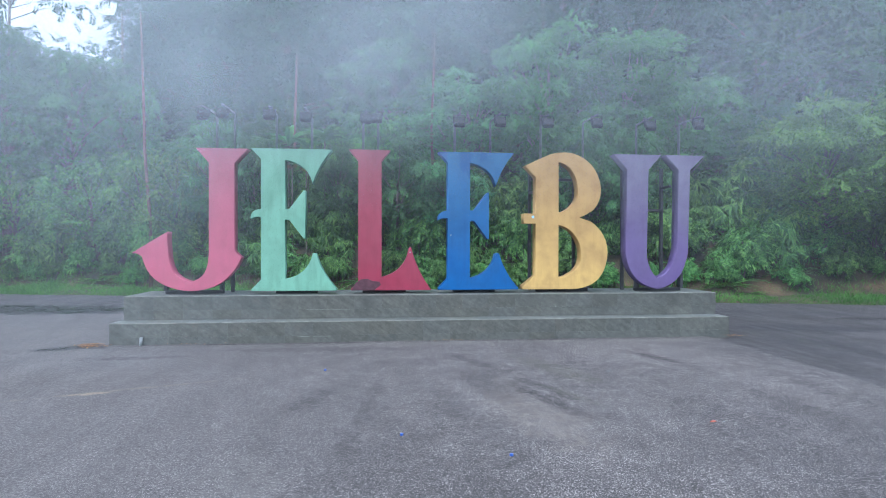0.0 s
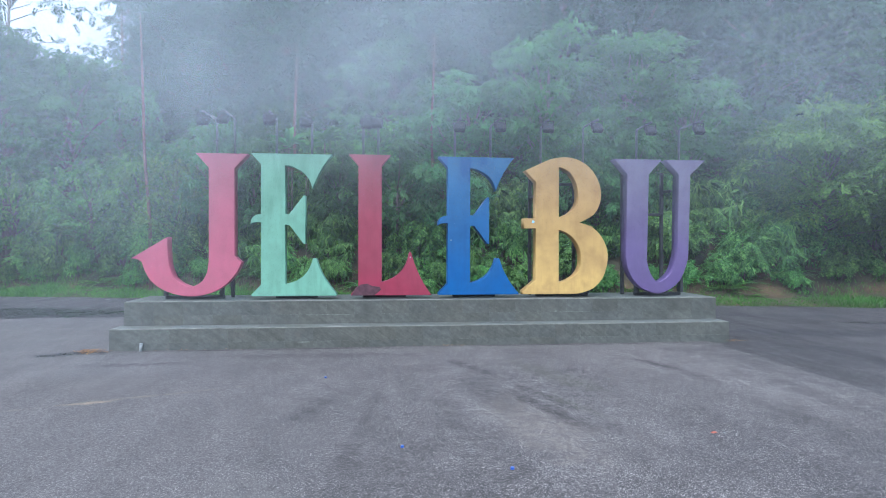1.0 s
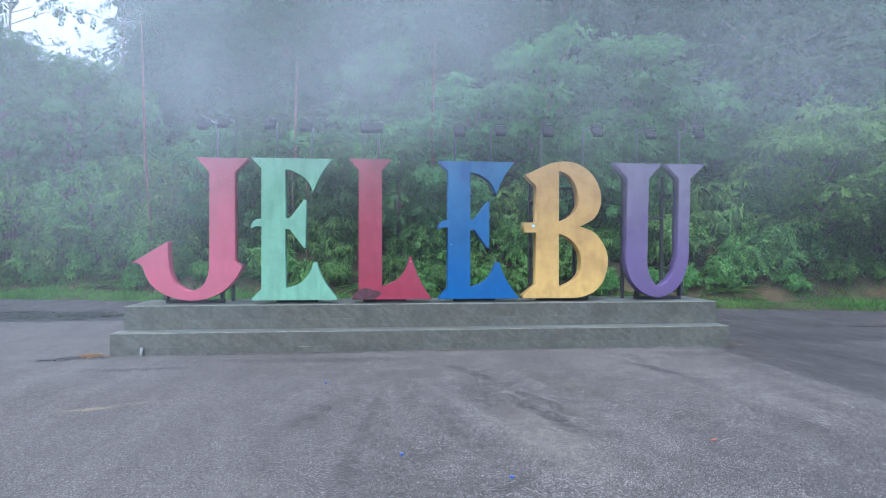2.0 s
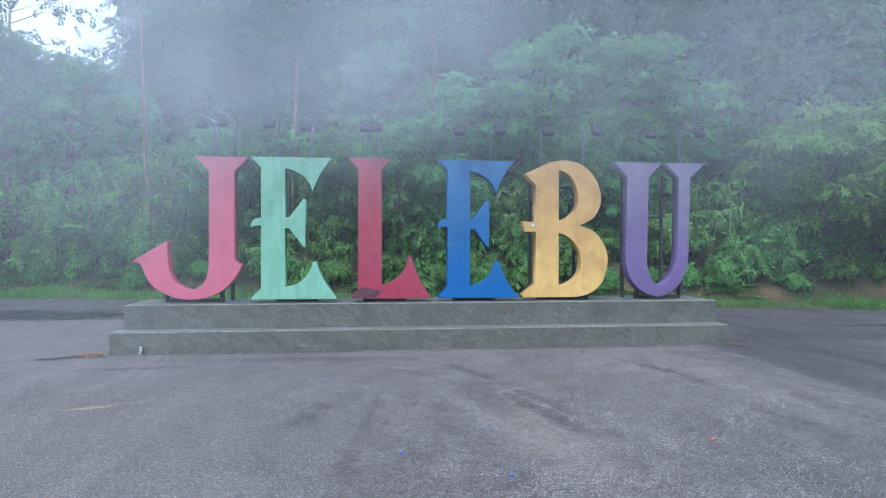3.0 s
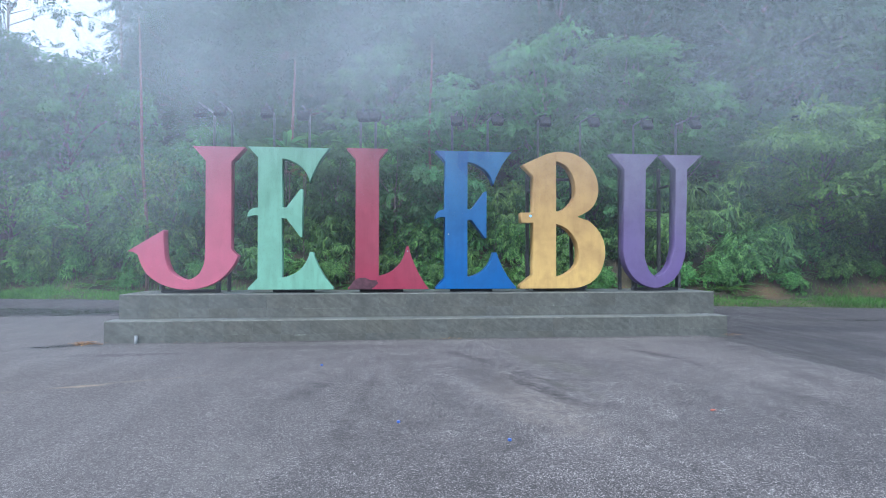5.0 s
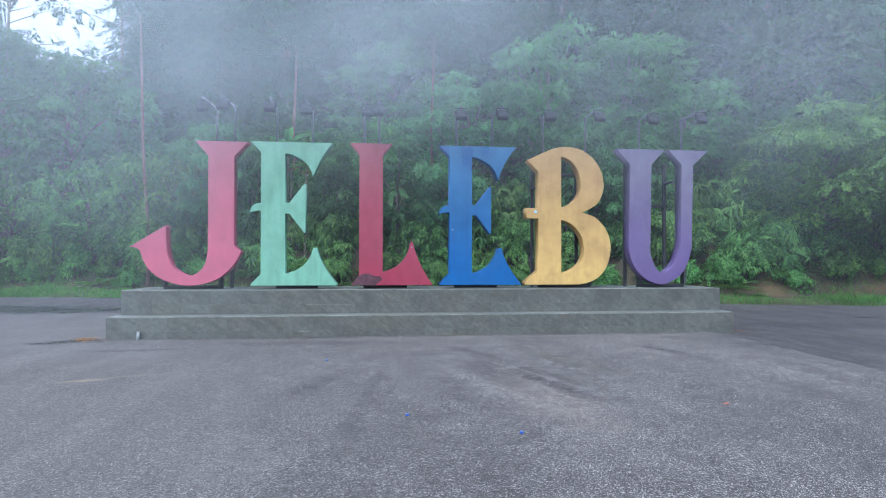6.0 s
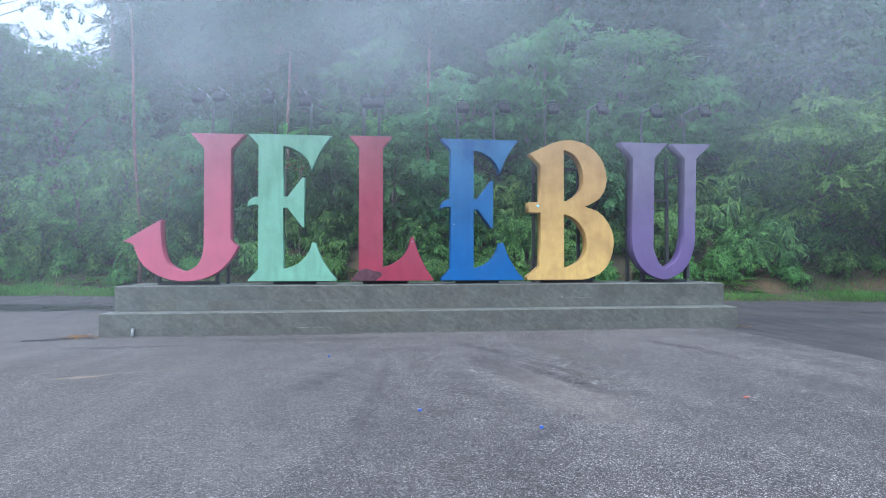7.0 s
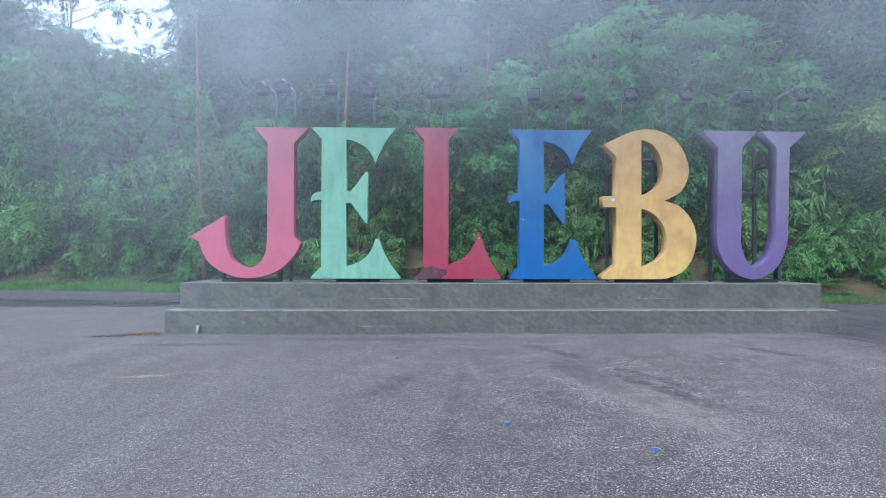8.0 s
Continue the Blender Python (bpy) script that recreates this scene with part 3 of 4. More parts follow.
def shifted(bm, dx, dy, dz):
    for v in bm.verts:
        v.co += Vector((dx, dy, dz))
    return bm


def sign_letter(label, material, cx, outer, holes, base, posts, bars):
    """A letter on its black steel stand. Outlines in metres from the letter's foot; x as in the place."""
    thing = empty("sign_letter", (cx, LY + LD / 2, T2Z))
    tagged(thing, label, "sign letter", "letters of the sign")
    at = Vector(thing.location)
    part("letter_body", shifted(slab(outline(outer), [outline(h) for h in holes]), -at.x, -at.y, LZ - at.z), material, thing)

    def steel(name, lo, hi):
        part(name, box_bm(tuple(Vector(lo) - at), tuple(Vector(hi) - at), 0.004), M_STEEL, thing, "black steel " + name.replace("_", " "))

    x0, x1 = base
    steel("base_bar", (x0, 9.21, T2Z), (x1, 9.27, T2Z + 0.05))
    for x in (x0, x1 - 0.05):
        steel("post", (x, 9.135, T2Z + 0.05), (x + 0.05, 9.245, T2Z + 0.30))
    for x, top in posts:
        steel("stay", (x - 0.025, 9.43, T2Z), (x + 0.025, 9.48, top))
        steel("tie", (x - 0.02, 9.14, top - 0.35), (x + 0.02, 9.43, top - 0.31))
    for xa, xb, z in bars:
        steel("cross_bar", (xa, 9.40, z), (xb, 9.43, z + 0.045))
    return thing


letter_j = sign_letter(
    "tall pink painted letter J with a hooked foot", M_J, -2.75,
    [(-2.70, 2.11), (-1.97, 2.11), (-2.16, 1.90), (-2.16, 0.60, 0.06), (-2.06, 0.50, -0.05), (-2.21, 0.25, -0.06), (-2.45, 0.07, -0.05),
     (-2.79, 0.005, -0.05), (-3.13, 0.085, -0.05), (-3.34, 0.24, -0.05), (-3.46, 0.51, 0.1), (-3.60, 0.565), (-3.11, 0.87, 0.02), (-3.10, 0.58, 0.06), (-3.02, 0.27, 0.08),
     (-2.79, 0.135, 0.09), (-2.60, 0.24, 0.07), (-2.525, 0.48, 0.02), (-2.52, 0.62), (-2.52, 1.90)],
    [], (-3.23, -2.37), ((-2.30, 2.3),), ())


def letter_e(x, label, material, base, posts):
    return sign_letter(
        label, material, x + 0.6,
        [(x - 0.01, 2.12), (x + 1.16, 2.12, 0.05), (x + 0.88, 1.62, 0.13), (x + 0.64, 1.91, 0.08), (x + 0.47, 1.955),
         (x + 0.47, 1.22), (x + 0.54, 1.22), (x + 0.75, 1.50), (x + 0.77, 1.50), (x + 0.77, 0.785), (x + 0.75, 0.785), (x + 0.54, 1.065), (x + 0.47, 1.065),
         (x + 0.47, 0.17, 0.17), (x + 0.89, 0.555), (x + 0.93, 0.555, 0.06), (x + 1.235, 0.02), (x + 1.235, 0.0), (x - 0.01, 0.0),
         (x - 0.01, 0.02), (x + 0.13, 0.165), (x + 0.13, 1.10, 0.1), (x - 0.02, 1.075, -0.2), (x + 0.08, 1.21), (x + 0.13, 1.215), (x + 0.13, 1.965)],
        [], base, posts, ())


letter_e(-1.90, "tall mint green painted letter E", M_E, (-1.60, -0.97), ())
letter_e(0.90, "tall cobalt blue painted letter E with faded patches", M_E2, (1.14, 1.82), ())
letter_l = sign_letter(
    "tall crimson painted letter L with a bare patch", M_L, 0.15,
    [(-0.47, 2.13), (0.14, 2.13), (0.01, 1.97), (0.01, 0.19, 0.17), (0.435, 0.63), (0.45, 0.655), (0.465, 0.63, 0.05), (0.77, 0.0), (-0.44, 0.0), (-0.44, 0.02),
     (-0.335, 0.12), (-0.335, 1.97)],
    [], (-0.28, 0.395), (), ())
letter_b = sign_letter(
    "tall ochre painted letter B with brown weather stains", M_B, 2.9,
    [(2.25, 1.93), (2.54, 2.065, -0.06), (2.90, 2.145, -0.09), (3.28, 1.99, -0.1), (3.47, 1.56, -0.09), (3.35, 1.25, -0.03), (3.11, 1.125), (3.31, 1.06, -0.08),
     (3.55, 0.76, -0.08), (3.555, 0.40, -0.1), (3.35, 0.09, -0.05), (3.06, 0.0), (2.21, 0.0), (2.21, 0.04), (2.42, 0.21), (2.42, 1.03), (2.23, 1.03), (2.23, 1.18), (2.42, 1.18), (2.42, 1.76)],
    [[(2.78, 2.0), (2.78, 1.20, 0.09), (3.02, 1.32, 0.12), (3.10, 1.56, 0.09), (2.97, 1.91, 0.07)],
     [(2.78, 1.01), (2.78, 0.17, 0.08), (3.06, 0.29, 0.12), (3.15, 0.54, 0.1), (3.04, 0.86, 0.09)]],
    (2.49, 3.36), ((2.45, 2.55), (3.20, 2.55)), ((2.45, 3.20, 2.42),))
letter_u = sign_letter(
    "tall violet painted letter U with stains and a haze-paled top", M_U, 4.45,
    [(3.70, 2.135), (4.47, 2.135), (4.26, 1.90), (4.235, 0.60, 0.06), (4.28, 0.35, 0.08), (4.42, 0.165, 0.07), (4.60, 0.27, 0.08), (4.71, 0.48, 0.04), (4.755, 0.70), (4.77, 1.91),
     (4.56, 2.135), (5.20, 2.135), (4.96, 1.91), (4.93, 0.66, -0.05), (4.88, 0.40, -0.07), (4.72, 0.13, -0.07), (4.42, -0.005, -0.07), (4.11, 0.12, -0.07), (3.93, 0.38, -0.05), (3.89, 0.66), (3.91, 1.90)],
    [], (4.15, 4.95), ((4.04, 2.66), (4.73, 2.66)), ((4.04, 4.73, 1.93),))

ring = [(-0.43, 0.0), (-0.10, 0.0), (-0.05, 0.04), (0.0, 0.085), (-0.02, 0.125), (-0.12, 0.135), (-0.2, 0.17), (-0.3, 0.16), (-0.37, 0.11), (-0.41, 0.05)]
patch = slab([Vector(p) for p in ring], depth=0.012, y0=LY - 0.004)
part("bare_patch", shifted(patch, -letter_l.location.x, -letter_l.location.y, LZ - letter_l.location.z), M_PRIMER, letter_l, "dark bare patch of lost paint")

# ---------------------------------------------------------------- floodlights over the letters


def flood_light():
    thing = empty("flood_light", (0, 9.16, 2.45))
    tagged(thing, "small grey floodlight on a thin pole bolted behind a letter", "floodlight", "floodlights of the sign")
    bm = bmesh.new()
    tube(bm, [(0, 0, 0), (0, 0, 0.84), (0, -0.03, 0.87)], [0.019] * 3, 8)
    part("pole", bm, M_POLE, thing, "thin galvanised pole", True)
    bm = bmesh.new()
    tube(bm, [(0, -0.03, 0.87), (0, -0.58, 0.875)], [0.015, 0.015], 8)
    part("arm", bm, M_POLE, thing, "thin galvanised arm", True)
    head = empty("head", (0, 0, 0))
    head.parent = thing
    hm = pose(0, -0.53, 0.755, -38, 0, 0)
    bm = bmesh.new()
    box(bm, (-0.082, -0.045, -0.085), (0.082, 0.035, 0.085), 0.016)
    bmesh.ops.transform(bm, matrix=hm, verts=bm.verts[:])
    part("housing", bm, M_LAMP, head, "dark finned housing")
    bm = bmesh.new()
    box(bm, (-0.068, 0.033, -0.07), (0.068, 0.039, 0.07))
    bmesh.ops.transform(bm, matrix=hm, verts=bm.verts[:])
    part("lens", bm, M_GLASS, head, "frosted glass lens")
    bm = bmesh.new()
    for s in (-1, 1):
        box(bm, (s * 0.086 - 0.003, -0.01, -0.012), (s * 0.086 + 0.003, 0.01, 0.105))
    box(bm, (-0.089, -0.01, 0.101), (0.089, 0.01, 0.107))
    bmesh.ops.transform(bm, matrix=pose(0, -0.53, 0.755), verts=bm.verts[:])
    part("bracket", bm, M_LAMP, head, "steel yoke")
    return thing


first = flood_light()
LAMPS = [(-2.46, 0.0), (-2.20, 0.03), (-1.58, 0.02), (-1.05, 0.0), (-0.27, 0.0), (-0.04, 0.01), (1.16, -0.02), (1.73, 0.0), (2.55, 0.0), (3.25, 0.02), (4.15, 0.0), (4.88, 0.03)]
for k, (x, dz) in enumerate(LAMPS):
    m = pose(x, 9.16, 2.45 + dz, 0, 0, (-5, -4, -1, -3, 6, -2, 0, 5, -4, 3, -2, 4)[k])
    if k == 0:
        first.matrix_basis = m
    else:
        copy_thing(first, m)

# ---------------------------------------------------------------- plants
RNG = np.random.default_rng(11)


def unit(v):
    return v / np.maximum(np.linalg.norm(v, axis=-1, keepdims=True), 1e-6)


def leaflets(bases, tips, widths, sag=0.0):
    """One kinked four-cornered leaf for each base and tip."""
    d = tips - bases
    side = unit(np.cross(d, np.array([0.13, 0.07, 1.0])))
    mid = bases + d * 0.45
    mid[:, 2] += np.linalg.norm(d, axis=1) * 0.08
    tips = tips.copy()
    tips[:, 2] -= sag * np.linalg.norm(d, axis=1)
    w = widths[:, None] * side * 0.5
    v = np.stack([bases, mid - w, tips, mid + w], axis=1).reshape(-1, 3)
    return v, np.arange(len(v)).reshape(-1, 4)


def pinnate(pairs, length, leaf, width, rng, droop=0.3):
    """A frond along +y: leaflets in pairs on a drooping midrib."""
    t = np.repeat(np.linspace(0.12, 1.0, pairs), 2)
    s = np.tile([-1.0, 1.0], pairs)
    base = np.stack([0 * t, t * length, -droop * length * t * t], axis=1)
    reach = leaf * (0.55 + 0.9 * np.sin(np.pi * np.clip(t * 0.9 + 0.05, 0, 1)) * 0.6)
    ang = 0.95 - 0.45 * t
    tip = base + np.stack([s * np.sin(ang) * reach, np.cos(ang) * reach, -0.18 * reach], axis=1) + rng.normal(0, 0.06 * leaf, (len(t), 3))
    return leaflets(base, tip, np.full(len(t), width) * rng.uniform(0.8, 1.2, len(t)), 0.1)


def palmate(n, length, width, rng):
    """A drooping hand of long leaflets round one point, facing +z."""
    a = np.linspace(-2.3, 2.3, n) + rng.normal(0, 0.06, n)
    reach = length * (1.0 - 0.09 * np.abs(a)) * rng.uniform(0.85, 1.1, n)
    base = np.zeros((n, 3)) + np.array([0, 0.0, 0])
    tip = np.stack([np.sin(a) * reach * 0.8, np.cos(a) * reach * 0.8, -0.42 * reach], axis=1)
    return leaflets(base, tip, np.full(n, width), 0.18)


def spray(pairs, length, leaf, width, rng):
    """A flat twig along +y with broad leaves on both sides, their tips hanging."""
    t = np.append(np.repeat(np.linspace(0.15, 0.95, pairs), 2), 1.0)
    s = np.append(np.tile([-1.0, 1.0], pairs), 0.0)
    base = np.stack([0.01 * s, t * length, -0.25 * length * t * t], axis=1)
    reach = leaf * rng.uniform(0.75, 1.2, len(t))
    ang = (1.15 - 0.45 * t) * s + rng.normal(0, 0.18, len(t))
    tip = base + np.stack([np.sin(ang) * reach, np.cos(ang) * reach, rng.uniform(-0.55, 0.05, len(t)) * reach], axis=1)
    return leaflets(base, tip, width * rng.uniform(0.8, 1.2, len(t)), 0.12)


def scatter(template, pos, fwd, up, size):
    """Copies of a template at pos, its y along fwd and its z near up, as one set of points and faces."""
    v, f = template
    y = unit(fwd)
    x = unit(np.cross(y, up))
    z = np.cross(x, y)
    rot = np.stack([x, y, z], axis=2)
    out = np.einsum("nij,kj->nki", rot, v) * size[:, None, None] + pos[:, None, :]
    n, k = len(pos), len(v)
    faces = (f[None] + (np.arange(n) * k)[:, None, None]).reshape(-1, 4)
    return out.reshape(-1, 3), faces


def join(sets):
    vs, fs, n = [], [], 0
    for v, f in sets:
        vs.append(v)
        fs.append(f + n)
        n += len(v)
    return np.concatenate(vs), np.concatenate(fs)


def foliage(blobs, templates, count, size, rng, flat=0.62, droop=0.35, under=0.12, soft=0.5):
    """Sprays laid like shingles over the tops and sides of a heap of rounded clumps, few beneath them."""
    weight = np.array([b[3] ** 2 for b in blobs])
    which = rng.choice(len(blobs), count, p=weight / weight.sum())
    c = np.array([b[:3] for b in blobs])[which]
    r = np.array([b[3] for b in blobs])[which]
    d = unit(rng.normal(0, 1, (count, 3)))
    low = (d[:, 2] < -0.15) & (rng.random(count) > under)
    d[low, 2] *= -1
    rad = r * (1.0 - 0.45 * rng.random(count) ** 2.2) * (1 + 0.12 * rng.normal(0, 1, count))
    p = c + d * rad[:, None] * np.array([1, 1, flat])
    f = unit(d * np.array([1, 1, 0.35]) + rng.normal(0, 0.4, (count, 3)) - np.array([0, 0, droop]))
    u = d * 0.7 + np.array([0.0, 0.0, 0.9]) + rng.normal(0, 0.25, (count, 3))
    t = rng.integers(0, len(templates), count)
    s = size * rng.uniform(0.65, 1.3, count)
    v, q = join([scatter(templates[k], p[t == k], f[t == k], u[t == k], s[t == k]) for k in range(len(templates)) if (t == k).any()])
    # leaves turn their faces up and out, and share some of the clump's roundness
    out = np.concatenate([np.repeat(d[t == k], len(templates[k][0]), axis=0) for k in range(len(templates)) if (t == k).any()])
    own = unit(np.cross(v[q[:, 1]] - v[q[:, 0]], v[q[:, 2]] - v[q[:, 0]]))
    back = (own * (out[q[:, 0]] * 0.6 + np.array([0, 0, 0.6]))).sum(axis=1) < 0
    q[back] = q[back][:, ::-1]
    own[back] *= -1
    nrm = np.zeros_like(v)
    nrm[q] = own[:, None, :]
    return v, q, unit(out * soft + nrm * (1 - soft) + np.array([0, 0, 0.12]))


def stems(bm, blobs, fork, base_r, rng, lean, rise=0.62):
    """A tapered trunk up to the fork, and a limb to every clump."""
    top = Vector(fork)
    pts = [Vector((0, 0, -0.4)), Vector((lean * 0.1, 0, top.z * 0.3)), Vector((top.x * 0.6, top.y * 0.6, top.z * 0.65)), top]
    tube(bm, pts, [base_r * 1.25, base_r, base_r * 0.85, base_r * 0.65], 8)
    for b in blobs:
        c = Vector(b[:3])
        h = min(0.95, max(0.12, (rise * c.z + 0.1) / max(top.z, 0.1)))
        start = pts[1].lerp(pts[2], (h - 0.3) / 0.35) if h < 0.65 else pts[2].lerp(top, (h - 0.65) / 0.35)
        mid = start.lerp(c, 0.5) + Vector((float(rng.normal(0, 0.12)), float(rng.normal(0, 0.12)), 0.12))
        tube(bm, [start, mid, c], [base_r * 0.36, base_r * 0.22, base_r * 0.08], 5)


def tree(name, label, height, spread, crown_low, clumps, count, size, templates, leaf, bark, base_r, seed, lean=0.0, clump_r=0.3, category="tree", ragged=0.35, droop=0.35, soft=0.6, rise=0.62):
    """A tree: trunk with limbs, and an uneven dome of leafy clumps between crown_low and height."""
    rng = np.random.default_rng(seed)
    mid, half = (height + crown_low) / 2, (height - crown_low) / 2
    blobs = []
    for k in range(clumps):
        up = 1.0 - 1.75 * (k + 0.5) / clumps
        a = k * 2.39996 + rng.uniform(-0.35, 0.35)
        flatness = math.sqrt(max(0.0, 1 - up * up))
        reach = rng.uniform(0.55, 0.95) * (1 + ragged * noise.noise((math.cos(a) * 1.3 + seed, math.sin(a) * 1.3, up * 1.6)))
        r = spread * clump_r * rng.uniform(0.65, 1.25)
        z = mid + half * up * min(1.0, reach + 0.1) - r * 0.35
        blobs.append((spread * flatness * reach * math.cos(a) + lean * (z / height), spread * flatness * reach * math.sin(a), z, r))
    thing = empty(name)
    tagged(thing, label, category)
    bm = bmesh.new()
    stems(bm, blobs, (lean * 0.6, 0.0, crown_low + 0.55 * (height - crown_low)), base_r, rng, lean, rise)
    part("trunk", bm, bark, thing, "", True)
    link_mesh("crown", mesh_np("crown", *foliage(blobs, templates, count, size, rng, 0.6, droop, 0.12, soft)), leaf, thing)
    return thing


def shrub(name, label, height, spread, count, size, templates, leaf, seed, category="shrub"):
    """A many-stemmed bush, leafy down to the ground."""
    rng = np.random.default_rng(seed)
    blobs = []
    for k in range(9):
        a = k * 2.4
        h = rng.uniform(0.15, 1.0)
        rr = spread * 0.75 * (1.1 - 0.6 * h) * rng.uniform(0.3, 1.0)
        blobs.append((rr * math.cos(a), rr * math.sin(a), height * h * 0.85, spread * rng.uniform(0.3, 0.5)))
    thing = empty(name)
    tagged(thing, label, category)
    bm = bmesh.new()
    for b in blobs:
        tube(bm, [(b[0] * 0.15, b[1] * 0.15, -0.3), (b[0] * 0.6, b[1] * 0.6, b[2] * 0.6), b[:3]], [0.03, 0.022, 0.008], 5)
    part("branchwork", bm, M_BARK, thing, "", True)
    link_mesh("foliage", mesh_np("foliage", *foliage(blobs, templates, count, size, rng, 0.85, 0.5, 0.3)), leaf, thing)
    return thing


def fern(name, label, fronds, length, leaf, seed, upright=0.6, broad=False, category="fern", stem=0.3):
    """A rosette of arching fronds from one root."""
    rng = np.random.default_rng(seed)
    temps = []
    for k in range(3):
        if broad:
            t = np.linspace(0, 1, 7)
            w = 0.085 * np.sin(np.pi * (0.12 + 0.82 * t)) * 1.4
            mid = np.stack([0 * t, t, 0.25 * t - 0.55 * t ** 2.4], axis=1)
            lft = mid + np.stack([-w, 0 * t, 0.5 * w], axis=1)
            rgt = mid + np.stack([w, 0 * t, 0.5 * w], axis=1)
            v = np.concatenate([lft, mid, rgt])
            f = np.array([(i, i + 1, 8 + i, 7 + i) for i in range(6)] + [(7 + i, 8 + i, 15 + i, 14 + i) for i in range(6)])
            temps.append((v, f))
        else:
            temps.append(pinnate(18, 1.0, 0.26, 0.035, rng, 0.55))
    a = np.arange(fronds) * 2.4 + rng.normal(0, 0.2, fronds)
    tilt = upright * rng.uniform(0.5, 1.5, fronds)
    fwd = np.stack([np.cos(a), np.sin(a), tilt], axis=1)
    up = np.stack([-np.cos(a) * tilt, -np.sin(a) * tilt, np.ones(fronds)], axis=1)
    t = rng.integers(0, 3, fronds)
    s = length * rng.uniform(0.75, 1.2, fronds)
    v, f = join([scatter(temps[k], np.zeros((int((t == k).sum()), 3)), fwd[t == k], up[t == k], s[t == k]) for k in range(3) if (t == k).any()])
    thing = empty(name)
    tagged(thing, label, category)
    link_mesh("foliage", mesh_np("foliage", v, f), leaf, thing)
    bm = bmesh.new()
    tube(bm, [(0, 0, -stem), (0, 0, 0.05)], [0.06, 0.04] if stem < 1 else [0.03, 0.02], 6)
    part("rootstock", bm, M_BARK, thing)
    return thing


def spread_copies(kinds, places):
    """Sets the kinds out over the places (kind, x, y, z, turn, size); the first of a kind is the thing itself."""
    used = set()
    for k, x, y, z, turn, size in places:
        m = pose(x, y, z, 0, 0, turn)
        thing = kinds[k]
        if k in used:
            thing = copy_thing(thing, m)
        else:
            used.add(k)
            thing.matrix_basis = m
        thing.scale = size if isinstance(size, tuple) else (size, size, size)


T_TUFT = [spray(6, 0.27, 0.105, 0.05, RNG) for _ in range(4)]
T_FINE = [spray(7, 0.22, 0.078, 0.042, RNG) for _ in range(4)]
T_TUFT_BIG = [spray(5, 0.46, 0.2, 0.09, RNG) for _ in range(4)]
T_PIN = [pinnate(7, 0.42, 0.14, 0.045, RNG, 0.45) for _ in range(3)]
T_PALM = [palmate(8, 0.36, 0.055, RNG) for _ in range(4)]


def on_hill(x, d):
    return verge_y(x) + d, hill_z(x, d) - 0.08


# shrubs and ferns on the bank
LOW = [
    shrub("shrub", "leafy green shrub with drooping palmate leaves on the bank", 1.7, 1.0, 330, 1.0, T_PALM, M_LEAF_SHRUB, 21),
    shrub("shrub", "dense shrub with feathery green fronds on the bank", 1.8, 1.1, 420, 1.0, T_PIN, M_LEAF_SHRUB, 22),
    shrub("shrub", "tangled dark green shrub with small leaves on the bank", 1.5, 1.1, 520, 1.0, T_TUFT, M_LEAF_SHRUB, 23),
    shrub("shrub", "bright green shrub with long drooping leaves", 1.3, 0.8, 240, 1.15, T_PALM, M_LEAF_LIME, 24),
    fern("fern", "green fern with arching fronds at the foot of the bank", 22, 0.8, M_LEAF_SHRUB, 25),
]
rnd = random.Random(5)
spots = []
x = -17.0
while x < 19.0:
    d = rnd.uniform(2.0, 3.0)
    y, z = on_hill(x, d)
    k = rnd.choice([0, 0, 0, 0, 1, 2]) if -5 < x < 9 else rnd.choice([0, 1, 1, 2, 2, 4])
    spots.append((k, x, y, z, rnd.uniform(0, 360), rnd.uniform(0.7, 1.05)))
    x += rnd.uniform(0.55, 0.9)
x = -17.5
while x < 20.0:
    d = rnd.uniform(3.3, 4.6)
    y, z = on_hill(x, d)
    spots.append((rnd.choice([0, 0, 1, 2]), x, y, z, rnd.uniform(0, 360), rnd.uniform(1.0, 1.45)))
    x += rnd.uniform(0.7, 1.1)
for x, d, s in ((0.75, 1.55, 0.55), (2.9, 1.5, 0.5)):
    y, z = on_hill(x, d)
    spots.append((3, x, y, z, rnd.uniform(0, 360), s))
x = -16.0
while x < 18.0:
    y, z = on_hill(x, rnd.uniform(1.5, 2.0))
    if x < 9.0 or rnd.random() < 0.55:
        spots.append((rnd.choice([0, 1, 2, 2, 4]), x, y, z, rnd.uniform(0, 360), rnd.uniform(0.4, 0.62)))
    x += rnd.uniform(0.5, 1.0)
for k in range(26):
    x = rnd.uniform(-15, 16)
    y, z = on_hill(x, rnd.uniform(1.2, 2.2))
    spots.append((4, x, y, z, rnd.uniform(0, 360), rnd.uniform(0.5, 0.9)))
spread_copies(LOW, spots)

